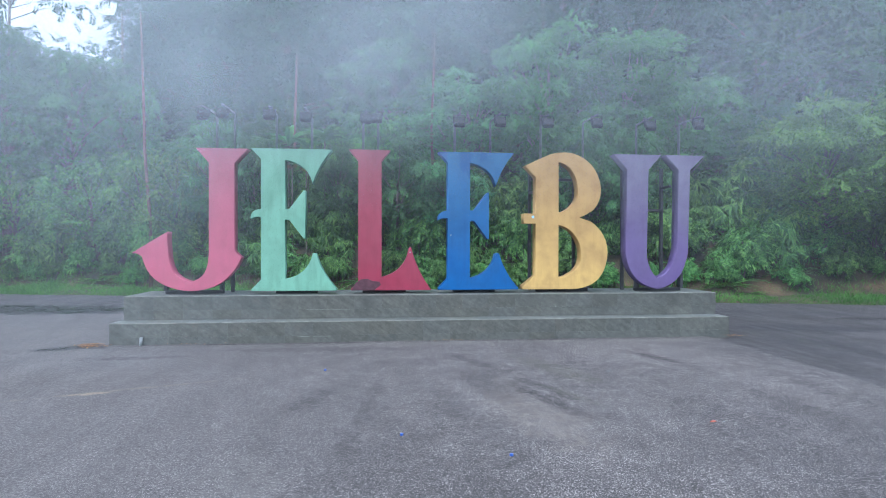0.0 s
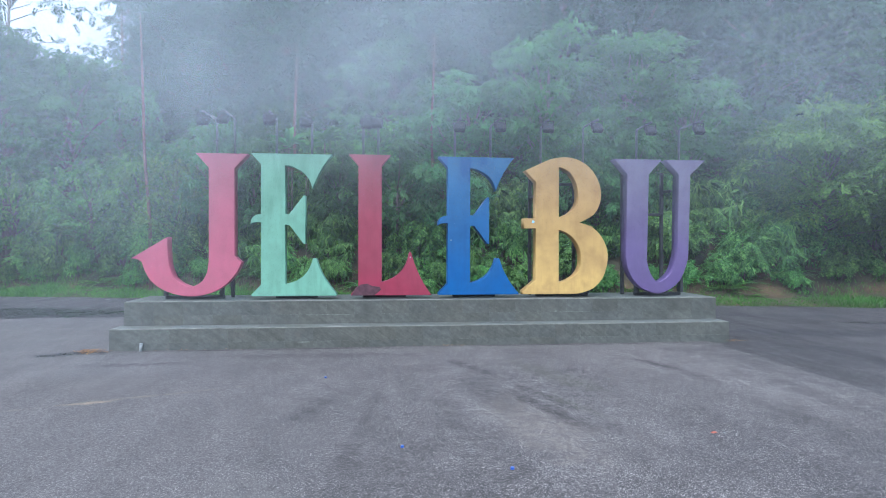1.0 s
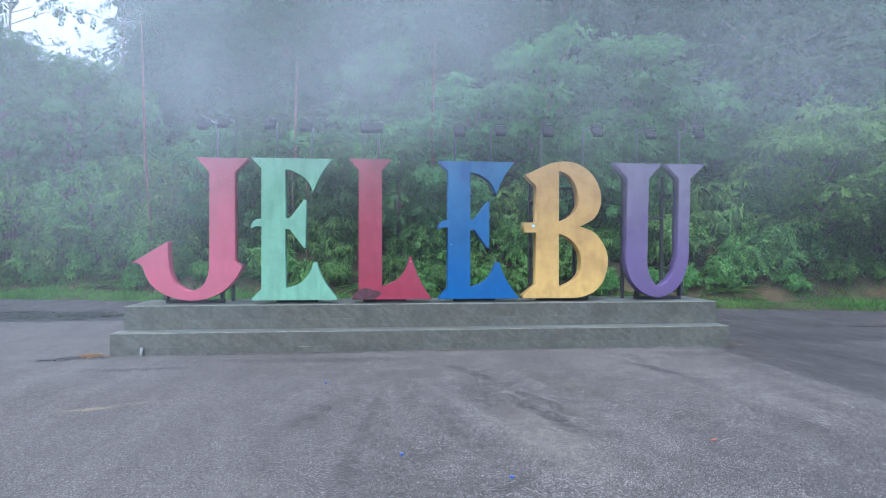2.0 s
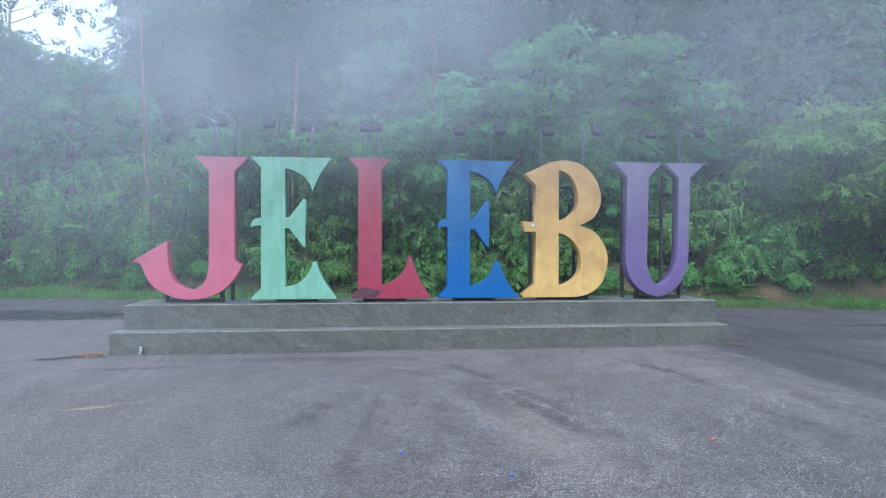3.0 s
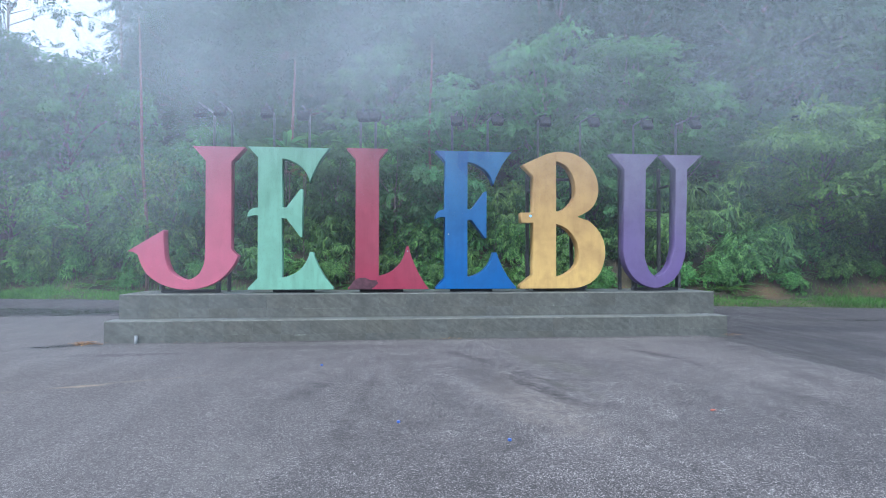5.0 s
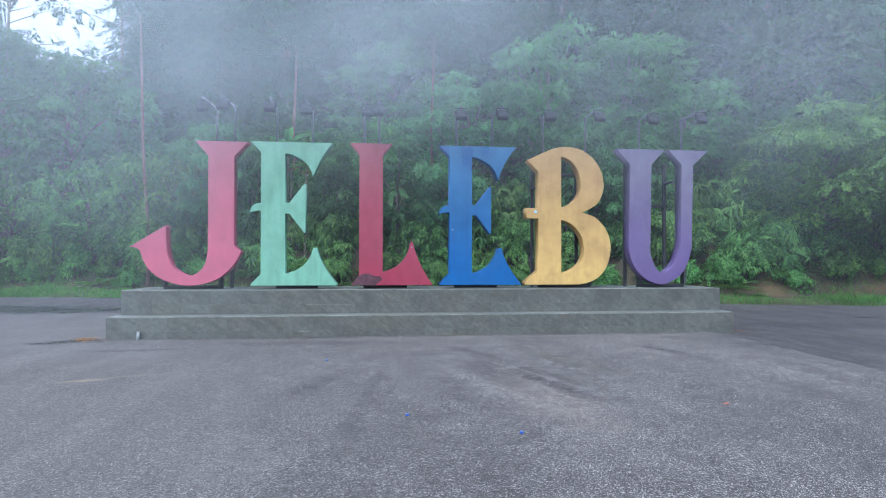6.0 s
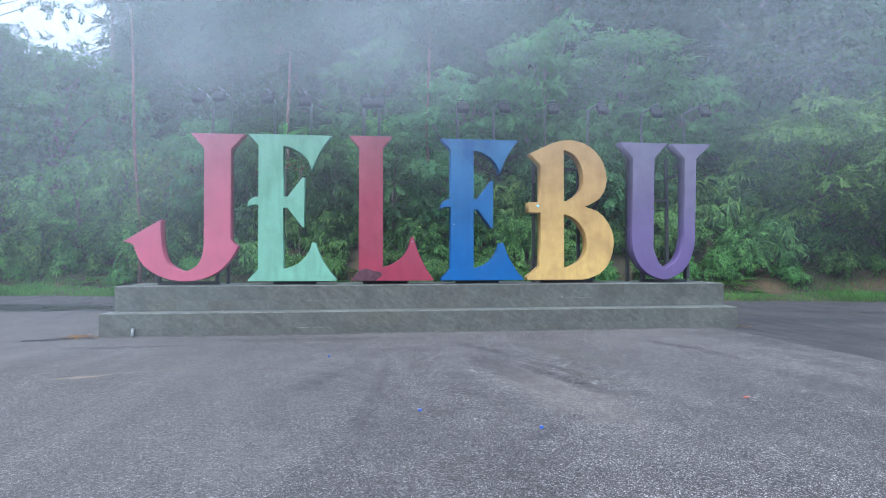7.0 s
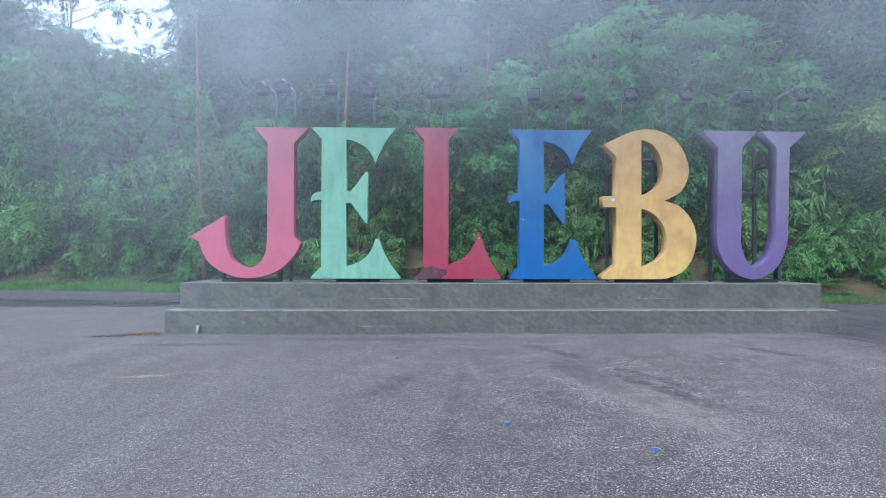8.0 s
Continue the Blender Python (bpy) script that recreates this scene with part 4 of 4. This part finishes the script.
# big-leaved rosettes above the shrubs
NEST = [
    fern("bird_nest_fern", "rosette of broad upright light green leaves", 14, 0.85, M_LEAF_PALE, 31, 1.0, True),
    fern("broad_leaved_plant", "tall plant with a crown of broad light green leaves", 13, 0.8, M_LEAF_PALE, 32, 0.8, True, "plant", 3.9),
    fern("reddish_plant", "thin young plant with a tuft of reddish leaves", 9, 0.38, M_LEAF_RED, 33, 0.8, False, "plant", 3.4),
]
spots = []
for k, x, d, rise, s in ((1, -2.9, 2.8, 3.3, 1.0), (1, -1.75, 2.8, 3.4, 1.0), (1, -2.3, 3.0, 3.0, 0.85), (1, -3.4, 2.9, 3.1, 0.8), (0, -8.6, 3.0, 0.75, 0.9),
                         (2, -2.75, 2.5, 2.75, 1.0), (2, -2.3, 2.5, 2.65, 0.9), (2, -3.6, 2.6, 2.6, 0.9)):
    y, hz = on_hill(x, d)
    spots.append((k, x, y, hz + rise, rnd.uniform(0, 360), s))
spread_copies(NEST, spots)

# middle row: tall bushes and small trees
MID = [
    tree("tree", "small bushy tree with feathery green leaves", 4.2, 1.6, 0.6, 22, 620, 1.1, T_PIN, M_LEAF_SHRUB, M_BARK, 0.07, 41, droop=0.3),
    tree("tree", "small bushy tree with dense green leaves", 4.6, 1.6, 1.0, 26, 1500, 1.0, T_TUFT, M_LEAF_MID, M_BARK, 0.07, 42),
    tree("tree", "rounded pale green tree with domed leafy boughs", 7.0, 1.9, 2.4, 34, 3000, 1.05, T_FINE, M_LEAF_PALE, M_BARK_PALE, 0.1, 43, clump_r=0.32),
    tree("tree", "broad lime green tree with layered leafy boughs", 5.0, 2.4, 0.4, 46, 4300, 1.05, T_FINE, M_LEAF_LIME, M_BARK, 0.07, 44, clump_r=0.24),
    tree("tree", "leafy green hillside tree in thin mist", 7.4, 2.3, 1.4, 40, 1600, 1.4, T_TUFT, M_LEAF_MID, M_BARK, 0.11, 45, clump_r=0.27),
    tree("tree", "slim green hillside tree with drooping boughs in mist", 7.8, 1.7, 1.8, 30, 900, 1.2, T_PIN, M_LEAF_MID, M_BARK_PALE, 0.09, 46, 0.2, droop=0.6),
]
MID_TALL = (4.2, 4.6, 7.0, 5.0, 7.4, 7.8)
spots = []
x = -15.0
while x < 18.0:
    d = rnd.uniform(5.0, 6.8)
    y, z = on_hill(x, d)
    spots.append((rnd.choice([0, 0, 1]), x, y, z, rnd.uniform(0, 360), rnd.uniform(0.7, 0.9)))
    x += rnd.uniform(1.5, 2.2)
# kind, x, metres behind the verge, height of the top, width against the usual shape
for k, x, d, top, wide in (
        (2, 5.1, 3.2, 8.4, 0.80), (2, 7.95, 4.3, 8.5, 1.12), (2, 9.3, 3.6, 7.0, 0.75), (3, 12.4, 2.4, 5.6, 0.95), (3, 15.0, 2.6, 5.4, 0.95),
        (1, 0.5, 1.9, 4.7, 0.75), (1, 2.0, 2.2, 4.3, 0.7), (2, 3.0, 5.0, 7.4, 1.0), (4, 0.5, 6.8, 9.5, 1.0),
        (4, -10.5, 3.1, 8.2, 1.0), (4, -12.2, 2.3, 8.8, 0.8), (1, -9.2, 4.2, 7.5, 0.75), (4, -13.6, 4.2, 8.6, 0.9),
        (4, 14.7, 7.4, 9.9, 1.15), (4, 17.0, 6.4, 8.9, 0.9), (1, 5.5, 2.6, 5.5, 0.75), (1, 7.5, 2.9, 5.2, 0.7), (1, 6.4, 2.6, 4.9, 0.7),
        (1, -5.0, 2.0, 5.3, 0.75), (0, -6.4, 2.1, 4.7, 0.75), (1, -3.9, 2.2, 4.9, 0.6), (1, -1.3, 2.6, 4.6, 0.6),
        (0, -11.7, 1.9, 3.9, 0.8), (0, -9.2, 2.1, 4.3, 0.85), (0, -7.6, 2.2, 4.4, 0.8), (5, 12.2, 7.0, 9.0, 0.8)):
    y, z = on_hill(x, d)
    s = (top - z) / MID_TALL[k]
    spots.append((k, x, y, z, rnd.uniform(0, 360), (wide, wide, s)))
spread_copies(MID, spots)

# forest on the slope
TALL = [
    tree("forest_tree", "tall misty forest tree with a dark green crown", 9.5, 2.9, 2.6, 34, 800, 1.25, T_TUFT_BIG, M_LEAF_DARK, M_BARK, 0.16, 51, soft=0.85, rise=0.86),
    tree("forest_tree", "tall slender forest tree with a loose dark crown", 12.0, 2.6, 4.5, 30, 680, 1.25, T_TUFT_BIG, M_LEAF_DARK, M_BARK_PALE, 0.14, 52, 0.4, soft=0.85, rise=0.86),
    tree("forest_tree", "broad forest tree with hanging dark foliage", 8.5, 3.2, 1.2, 40, 920, 1.25, T_TUFT_BIG, M_LEAF_DARK, M_BARK, 0.18, 53, soft=0.85, rise=0.86),
    tree("forest_tree", "thin forest tree with a sparse open crown", 11.0, 2.0, 5.0, 16, 330, 0.9, T_TUFT_BIG, M_LEAF_DARK, M_BARK, 0.1, 54, -0.3, soft=0.85, rise=0.86),
    tree("forest_tree", "slender forest tree with a few lacy open boughs", 11.0, 2.3, 6.4, 12, 130, 0.7, T_TUFT_BIG, M_LEAF_DARK, M_BARK, 0.055, 55, 0.3, clump_r=0.24, soft=0.7, rise=0.9),
]


def gap_limit(x, y):
    """How high a crown may reach: low where the sky opens over the slope."""
    bearing = math.degrees(math.atan2(x, y))
    if -33 < bearing < -19.5:
        rise = 0.265 * rnd.uniform(0.9, 1.08) + 0.03 * max(0.0, bearing + 21.5)
        return 1.2 + rise * math.hypot(x, y)
    return 99.0


spots = []
for d0, d1, step in ((7.0, 9.5, 2.0), (10.5, 13.5, 2.2), (15.0, 18.5, 2.6), (20.0, 25.0, 3.2)):
    x = -21.0
    while x < (30.0 if d0 < 19 else 4.0):
        d = rnd.uniform(d0, d1)
        y, z = on_hill(x, d)
        k = rnd.choice([0, 0, 1, 2, 2] if d0 > 8 else [0, 2, 2])
        if d0 > 8 and -20 < math.degrees(math.atan2(x, y)) < -6:
            k = rnd.choice([0, 1, 2])
            if rnd.random() < 0.12:
                x += step
                continue
        tall = (9.5, 12.0, 8.5, 11.0)[k]
        s = min(rnd.uniform(0.8, 1.15), (gap_limit(x, y) - z) / tall)
        if s > 0.3:
            spots.append((k, x, y, z, rnd.uniform(0, 360), s))
        x += step * rnd.uniform(0.75, 1.3)
for x, d, s in ((-13.0, 11.4, 0.95), (-11.5, 12.0, 0.9), (-9.6, 14.0, 0.95), (-12.2, 16.5, 0.85), (-8.2, 13.0, 0.9), (-10.6, 18.0, 0.95), (-7.4, 17.0, 1.0), (-5.6, 13.5, 0.95), (-6.6, 11.0, 0.8), (-4.4, 16.0, 1.0), (-3.4, 12.0, 0.9), (-5.2, 19.0, 1.05), (-8.9, 11.0, 0.85), (-21.5, 9.0, 1.1), (-23.0, 13.0, 1.1)):
    y, z = on_hill(x, d)
    s = min(s, (gap_limit(x, y) - z) / 11.0)
    if s > 0.3:
        spots.append((3, x, y, z, rnd.uniform(0, 360), s))
for x, d, turn, s in ((-12.3, 2.2, 40, 1.0), (-9.6, 5.5, 160, 1.0)):
    y, z = on_hill(x, d)     # their open boughs reach over the gap in the trees
    spots.append((4, x, y, z, turn, s))
for k in range(9):
    x = -14.0 + 1.25 * k
    for d in (11.5, 17.5):
        y, z = on_hill(x, d)
        top = min(1.3 + rnd.uniform(0.28, 0.36) * math.hypot(x, y), gap_limit(x, y))
        spots.append((2, x + rnd.uniform(-0.4, 0.4), y, z, rnd.uniform(0, 360), (top - z) / 8.5))
spread_copies(TALL, spots)

# bare thin trunks that stand before the forest
for x, d, h, r, lean, bark, label in (
        (-6.84, 1.2, 8.4, 0.05, -0.3, M_BARK_RED, "thin bare reddish tree trunk leaning slightly"),
        (1.7, 4.3, 6.4, 0.045, 0.1, M_BARK_RED, "thin straight tree trunk in the mist"),
        (-3.1, 5.3, 6.2, 0.055, 0.1, M_BARK_RED, "slender brown tree trunk in the mist"),
        (0.62, 1.9, 1.7, 0.055, 0.06, M_BARK, "short pale trunk among the shrubs"),
        (6.4, 6.5, 10.0, 0.06, -0.8, M_BARK_RED, "thin leaning tree trunk in the mist"),
        (15.8, 7.0, 9.0, 0.06, 0.9, M_BARK_PALE, "thin leaning pale trunk in the mist")):
    y, z = on_hill(x, d)
    thing = empty("bare_trunk", (x, y, z))
    tagged(thing, label, "tree trunk")
    bm = bmesh.new()
    tube(bm, [(0, 0, -0.4), (lean * 0.22 + 0.04, 0, h * 0.25), (lean * 0.5 - 0.05, 0.05, h * 0.5), (lean * 0.8, 0, h * 0.8), (lean, 0, h)], [r * 1.2, r, r * 0.9, r * 0.7, r * 0.35], 8)
    part("trunk", bm, bark, thing, "", True)

# grass on the verge
rng = np.random.default_rng(77)
n = 42000
gx = rng.uniform(-17, 19, n)
gd = rng.beta(1.0, 1.7, n) * 2.0 - 0.16
gy = verge_y(gx) + gd
gz = np.array([hill_z(float(a), float(c)) for a, c in zip(gx, gd)]) - 0.01
h = rng.uniform(0.07, 0.26, n) * (0.65 + 0.5 * np.sin(gx * 1.7) * np.sin(gx * 0.6 + 1))
h = np.maximum(h, 0.05) * np.where(gx > 5, 0.6, 1.0)
base = np.stack([gx, gy, gz], axis=1)
tip = base + np.stack([rng.normal(0, 0.4, n) * h, rng.normal(0, 0.4, n) * h, h], axis=1)
side = unit(np.stack([rng.normal(0, 1, n), rng.normal(0, 0.5, n), 0 * h], axis=1)) * 0.008
mid = base * 0.45 + tip * 0.55 + np.stack([0 * h, 0 * h, h * 0.1], axis=1)
v = np.stack([base - side, base + side, mid + side * 0.8, tip], axis=1).reshape(-1, 3)
grass = link_mesh("grass", mesh_np("grass", v, np.arange(len(v)).reshape(-1, 4)), M_GRASS)
tagged(grass, "uneven green grass along the edge of the asphalt", "grass", kind="stuff")

# ---------------------------------------------------------------- litter and small things
pipe = empty("pipe_stub", (-3.27, 8.40, -0.035))
tagged(pipe, "short white plastic pipe stub standing against the plinth", "pipe")
bm = bmesh.new()
tube(bm, [(0, 0, 0), (0.004, 0.006, 0.105)], [0.02, 0.02], 12)
part("tube", bm, M_WHITE, pipe, "", True)
bm = bmesh.new()
tube(bm, [(0.004, 0.006, 0.1), (0.004, 0.006, 0.112)], [0.023, 0.023], 12)
part("collar", bm, M_WHITE, pipe)


def bottle_cap(x, y, material, label, r=0.012):
    bm = bmesh.new()
    n = 18
    rings = []
    for rad, z in ((r, 0.0), (r, 0.011), (r * 0.88, 0.014)):
        rings.append([bm.verts.new((rad * (1 + 0.05 * (k % 2)) * math.cos(2 * math.pi * k / n), rad * (1 + 0.05 * (k % 2)) * math.sin(2 * math.pi * k / n), z)) for k in range(n)])
    for a, c in zip(rings, rings[1:]):
        for k in range(n):
            bm.faces.new((a[k], a[(k + 1) % n], c[(k + 1) % n], c[k]))
    bm.faces.new(rings[-1])
    ob = part("bottle_cap", bm, material)
    ob.location = (x, y, lot_z(x, y) + 0.001)
    return tagged(ob, label, "bottle cap")


bottle_cap(0.143, 4.125, M_BLUECAP, "blue plastic bottle cap lying on the asphalt")
bottle_cap(-0.60, 6.45, M_BLUECAP, "blue plastic bottle cap lying on the asphalt")
bottle_cap(0.824, 3.650, M_BLUECAP, "blue plastic bottle cap lying on the asphalt")


def scrap(name, x, y, z, sx, sy, material, label, turn, category="litter"):
    bm = bmesh.new()
    bmesh.ops.create_grid(bm, x_segments=4, y_segments=3, size=0.5)
    for v in bm.verts:
        v.co = Vector((v.co.x * sx * (1 + 0.3 * noise.noise((v.co.x * 9, turn, 0))), v.co.y * sy, 0.004 + 0.25 * sy * abs(noise.noise((v.co.x * 3, v.co.y * 3, turn)))))
    ex = bmesh.ops.extrude_face_region(bm, geom=bm.faces[:])["geom"]
    for g in ex:
        if isinstance(g, bmesh.types.BMVert):
            g.co.z += 0.003
    bmesh.ops.recalc_face_normals(bm, faces=bm.faces[:])
    ob = part(name, bm, material)
    ob.matrix_basis = pose(x, y, z, 0, 0, turn)
    return tagged(ob, label, category)


scrap("wrapper", 2.525, 4.211, lot_z(2.5, 4.2), 0.045, 0.02, M_RED, "crumpled red wrapper scrap on the asphalt", 20)
scrap("paper_scrap", 2.60, 4.20, lot_z(2.6, 4.2), 0.02, 0.012, M_WHITE, "tiny white paper scrap on the asphalt", 50)
scrap("paper_scrap", 2.43, 6.05, lot_z(2.4, 6.0), 0.03, 0.02, M_WHITE, "tiny white paper scrap on the asphalt", 10)
scrap("paper_scrap", -7.3, 16.6, -0.055, 0.09, 0.06, M_WHITE, "small white paper scrap at the road edge", 30)
scrap("paper_scrap", -2.9, 8.62, T1Z + 0.002, 0.05, 0.02, M_WHITE, "small white paper scrap on the plinth step", 5)
scrap("paper_scrap", -2.2, 8.68, T1Z + 0.002, 0.03, 0.02, M_WHITE, "small white paper scrap on the plinth step", 75)
scrap("paper_scrap", 5.12, 8.70, T1Z + 0.002, 0.09, 0.02, M_WHITE, "torn white paper strip on the plinth step", 0)
scrap("paper_scrap", 5.0, 8.70, T1Z + 0.002, 0.06, 0.015, M_WHITE, "torn white paper strip on the plinth step", 0)
scrap("bracket_plate", 4.06, 9.23, T2Z + 0.002, 0.05, 0.05, M_WHITE, "pale scrap of board beside the letter stand", 12)

rng = np.random.default_rng(9)


def leaf_litter(cx, cy, n, sx, sy, label, size=0.05):
    p = np.stack([rng.normal(cx, sx, n), rng.normal(cy, sy, n), np.zeros(n)], axis=1)
    p[:, 2] = [lot_z(float(a), float(c)) + 0.006 + 0.02 * rng.random() for a, c, _ in p]
    a = rng.uniform(0, 2 * math.pi, n)
    q = p + np.stack([np.cos(a), np.sin(a), rng.uniform(-0.05, 0.25, n)], axis=1) * size * rng.uniform(0.6, 1.3, (n, 1))
    v, f = leaflets(p, q, np.full(n, size * 0.45))
    ob = link_mesh("dead_leaves", mesh_np("dead_leaves", v, f), M_DRY)
    return tagged(ob, label, "dead leaves", kind="stuff")


leaf_litter(-3.9, 8.36, 110, 0.1, 0.07, "small heap of orange dead leaves beside the plinth")
leaf_litter(5.35, 8.36, 40, 0.10, 0.035, "dry brown leaves at the foot of the plinth corner", 0.035)
leaf_litter(0.9, 8.36, 30, 0.22, 0.025, "thin line of dry brown leaves at the foot of the plinth", 0.03)
leaf_litter(-2.5, 8.36, 16, 0.35, 0.02, "scattered dry leaves at the foot of the plinth", 0.03)


def fleck(thing, x, z, r, material, label, front=LY):
    """A small round mark or bolt head on the face of a letter."""
    bm = bmesh.new()
    tube(bm, [(0, 0.004, 0), (0, -0.006, 0), (0, -0.009, 0)], [r, r, r * 0.7], 10)
    ob = part("fleck", bm, material, thing, label)
    ob.location = Vector((x, front, z)) - Vector(thing.location)


M_SKYBLUE = plain("sky_blue_tape", (0.25, 0.5, 0.7), 0.4, 0, 0.1)
fleck(letter_l, 0.45, LZ + 0.575, 0.012, M_WHITE, "white bolt head")
fleck(letter_b, 2.37, LZ + 1.13, 0.022, M_SKYBLUE, "pale blue sticker")

fleck([o for o in bpy.data.objects if o.name.startswith("sign_letter") and abs(o.location.x - 1.5) < 0.01][0], 1.076, 1.509, 0.01, M_WHITE, "white speck of paint")

# ---------------------------------------------------------------- plinth tiles
TILE_MESH = {}


def tile(w, d, h, material):
    key = (round(w, 3), round(d, 3), round(h, 3), material.name)
    if key not in TILE_MESH:
        bm = box_bm((-w / 2, -d / 2, -h / 2), (w / 2, d / 2, h / 2), 0.0006)
        me = bpy.data.meshes.new("tile")
        bm.to_mesh(me)
        bm.free()
        me.materials.append(material)
        TILE_MESH[key] = me
    return TILE_MESH[key]


def lay(centre, w, d, h, material, tilt=0.0):
    ob = new("tile", tile(w, d, h, material))
    ob.parent = plinth
    ob.location = rel(centre)
    ob.rotation_euler = (tilt, 0, tilt * 0.5)


trnd = random.Random(3)
GAP, THICK = 0.0012, 0.016


def clad(x0, x1, y, z0, z1, ya, yb, split):
    """Front face in two courses, both ends, and the tread on top of one tier."""
    n = round((x1 - x0) / 0.4)
    w = (x1 - x0) / n
    for k in range(n):
        cx = x0 + w * (k + 0.5)
        for a, c in ((z0, split), (split, z1 - 0.012)):
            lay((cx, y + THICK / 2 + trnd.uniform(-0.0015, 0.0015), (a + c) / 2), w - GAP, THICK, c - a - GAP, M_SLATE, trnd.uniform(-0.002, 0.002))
    m = max(1, round((ya - y) / 0.4))
    dpt = (ya - y - 0.02) / m
    for k in range(m):
        cy = y + 0.02 + dpt * (k + 0.5)
        for xx in (x0 + THICK / 2, x1 - THICK / 2):
            for a, c in ((z0, split), (split, z1 - 0.012)):
                lay((xx, cy, (a + c) / 2), THICK, dpt - GAP, c - a - GAP, M_SLATE)
    rows = max(1, round((yb - y) / 0.45))
    dp = (yb - y - 0.03) / rows
    for k in range(n):
        for r in range(rows):
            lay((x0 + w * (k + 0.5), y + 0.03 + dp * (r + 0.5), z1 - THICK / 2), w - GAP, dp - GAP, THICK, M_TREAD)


clad(T1X0, T1X1, T1Y, -0.1, T1Z, BACK1, T2Y, 0.07)
clad(T2X0, T2X1, T2Y, T1Z, T2Z, BACK2, BACK2, 0.41)
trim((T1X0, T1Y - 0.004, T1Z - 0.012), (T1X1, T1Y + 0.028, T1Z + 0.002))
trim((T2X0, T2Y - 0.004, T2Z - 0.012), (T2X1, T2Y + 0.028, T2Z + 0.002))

# ---------------------------------------------------------------- sheets for mist between the trees and haze near the letters


def mist_bank(d, x0, x1, z0, z1, density, low, high, seed, near=False, grain=0.22, puffs=()):
    bm = bmesh.new()
    nx, nz = 40, 10
    rows = []
    for j in range(nz + 1):
        z = z0 + (z1 - z0) * j / nz
        rows.append([])
        for i in range(nx + 1):
            x = x0 + (x1 - x0) * i / nx
            y = verge_y(x) + d + 0.06 * max(0.0, z) + 0.7 * noise.noise((x * 0.25, z * 0.25, seed))
            if near:
                y = d + 0.2 * noise.noise((x * 0.3, z * 0.3, seed))
            rows[-1].append(bm.verts.new((x, y, z)))
    for a, c in zip(rows, rows[1:]):
        for i in range(nx):
            bm.faces.new((a[i], a[i + 1], c[i + 1], c[i]))
    ob = part("mist_bank", bm, haze_mat("haze_veil", density, low, high, x0, x1, seed, grain, puffs), smooth=True)
    tagged(ob, "thin pale sheet standing in for mist and lens haze", "mist", kind="stuff")


# four near sheets stand in for lens fog, puffs placed from the camera's view
mist_bank(6.5, -11.0, 13.0, 0.02, 7.0, 0.07, 2.0, 3.4, 14.0, True, 0.5, (
    (-3.0, 2.8, 1.5, 1.5, 0.12), (-4.8, 2.6, 1.5, 1.6, 0.065), (2.0, 4.1, 1.4, 1.1, 0.08), (-0.5, 3.9, 2.3, 1.4, 0.2), (4.9, 3.9, 1.8, 1.0, 0.09), (5.2, 1.9, 2.0, 1.0, 0.04), (-3.4, 1.1, 2.2, 1.3, 0.055)))
mist_bank(7.9, -13.0, 15.0, 1.3, 9.0, 0.125, 1.5, 3.5, 1.0, True, 0.4)
mist_bank(10.45, -17.0, 20.0, 0.02, 12.0, 0.05, -2.0, 2.4, 2.0, True, 0.3)
mist_bank(10.9, -17.0, 0.3, 0.1, 12.0, 0.09, -0.8, 5.5, 8.0, True, 0.35)
mist_bank(6.6, -26.0, 30.0, 2.0, 20.0, 0.08, 2.0, 6.0, 3.0)
mist_bank(12.0, -30.0, 34.0, 4.5, 24.0, 0.17, 4.5, 8.0, 4.0)
mist_bank(19.3, -36.0, 40.0, 7.0, 30.0, 0.27, 7.0, 10.0, 6.0)

M_GROUT = plain("pale_grout", (0.14, 0.15, 0.135), 0.8, 0, 0.3, 25)
for gx0, gx1, gz, gh, gy in ((-1.09, -0.45, 0.398, 0.006, T2Y), (2.74, 3.23, 0.402, 0.004, T2Y), (-1.17, -1.0, 0.048, 0.014, T1Y), (2.675, 2.698, 0.405, 0.022, T2Y), (-0.95, -0.7, 0.05, 0.004, T1Y)):
    part("grout_smear", box_bm(rel((gx0, gy - 0.004, gz)), rel((gx1, gy + 0.002, gz + gh)), 0.001), M_GROUT, plinth, "pale smear of grout")
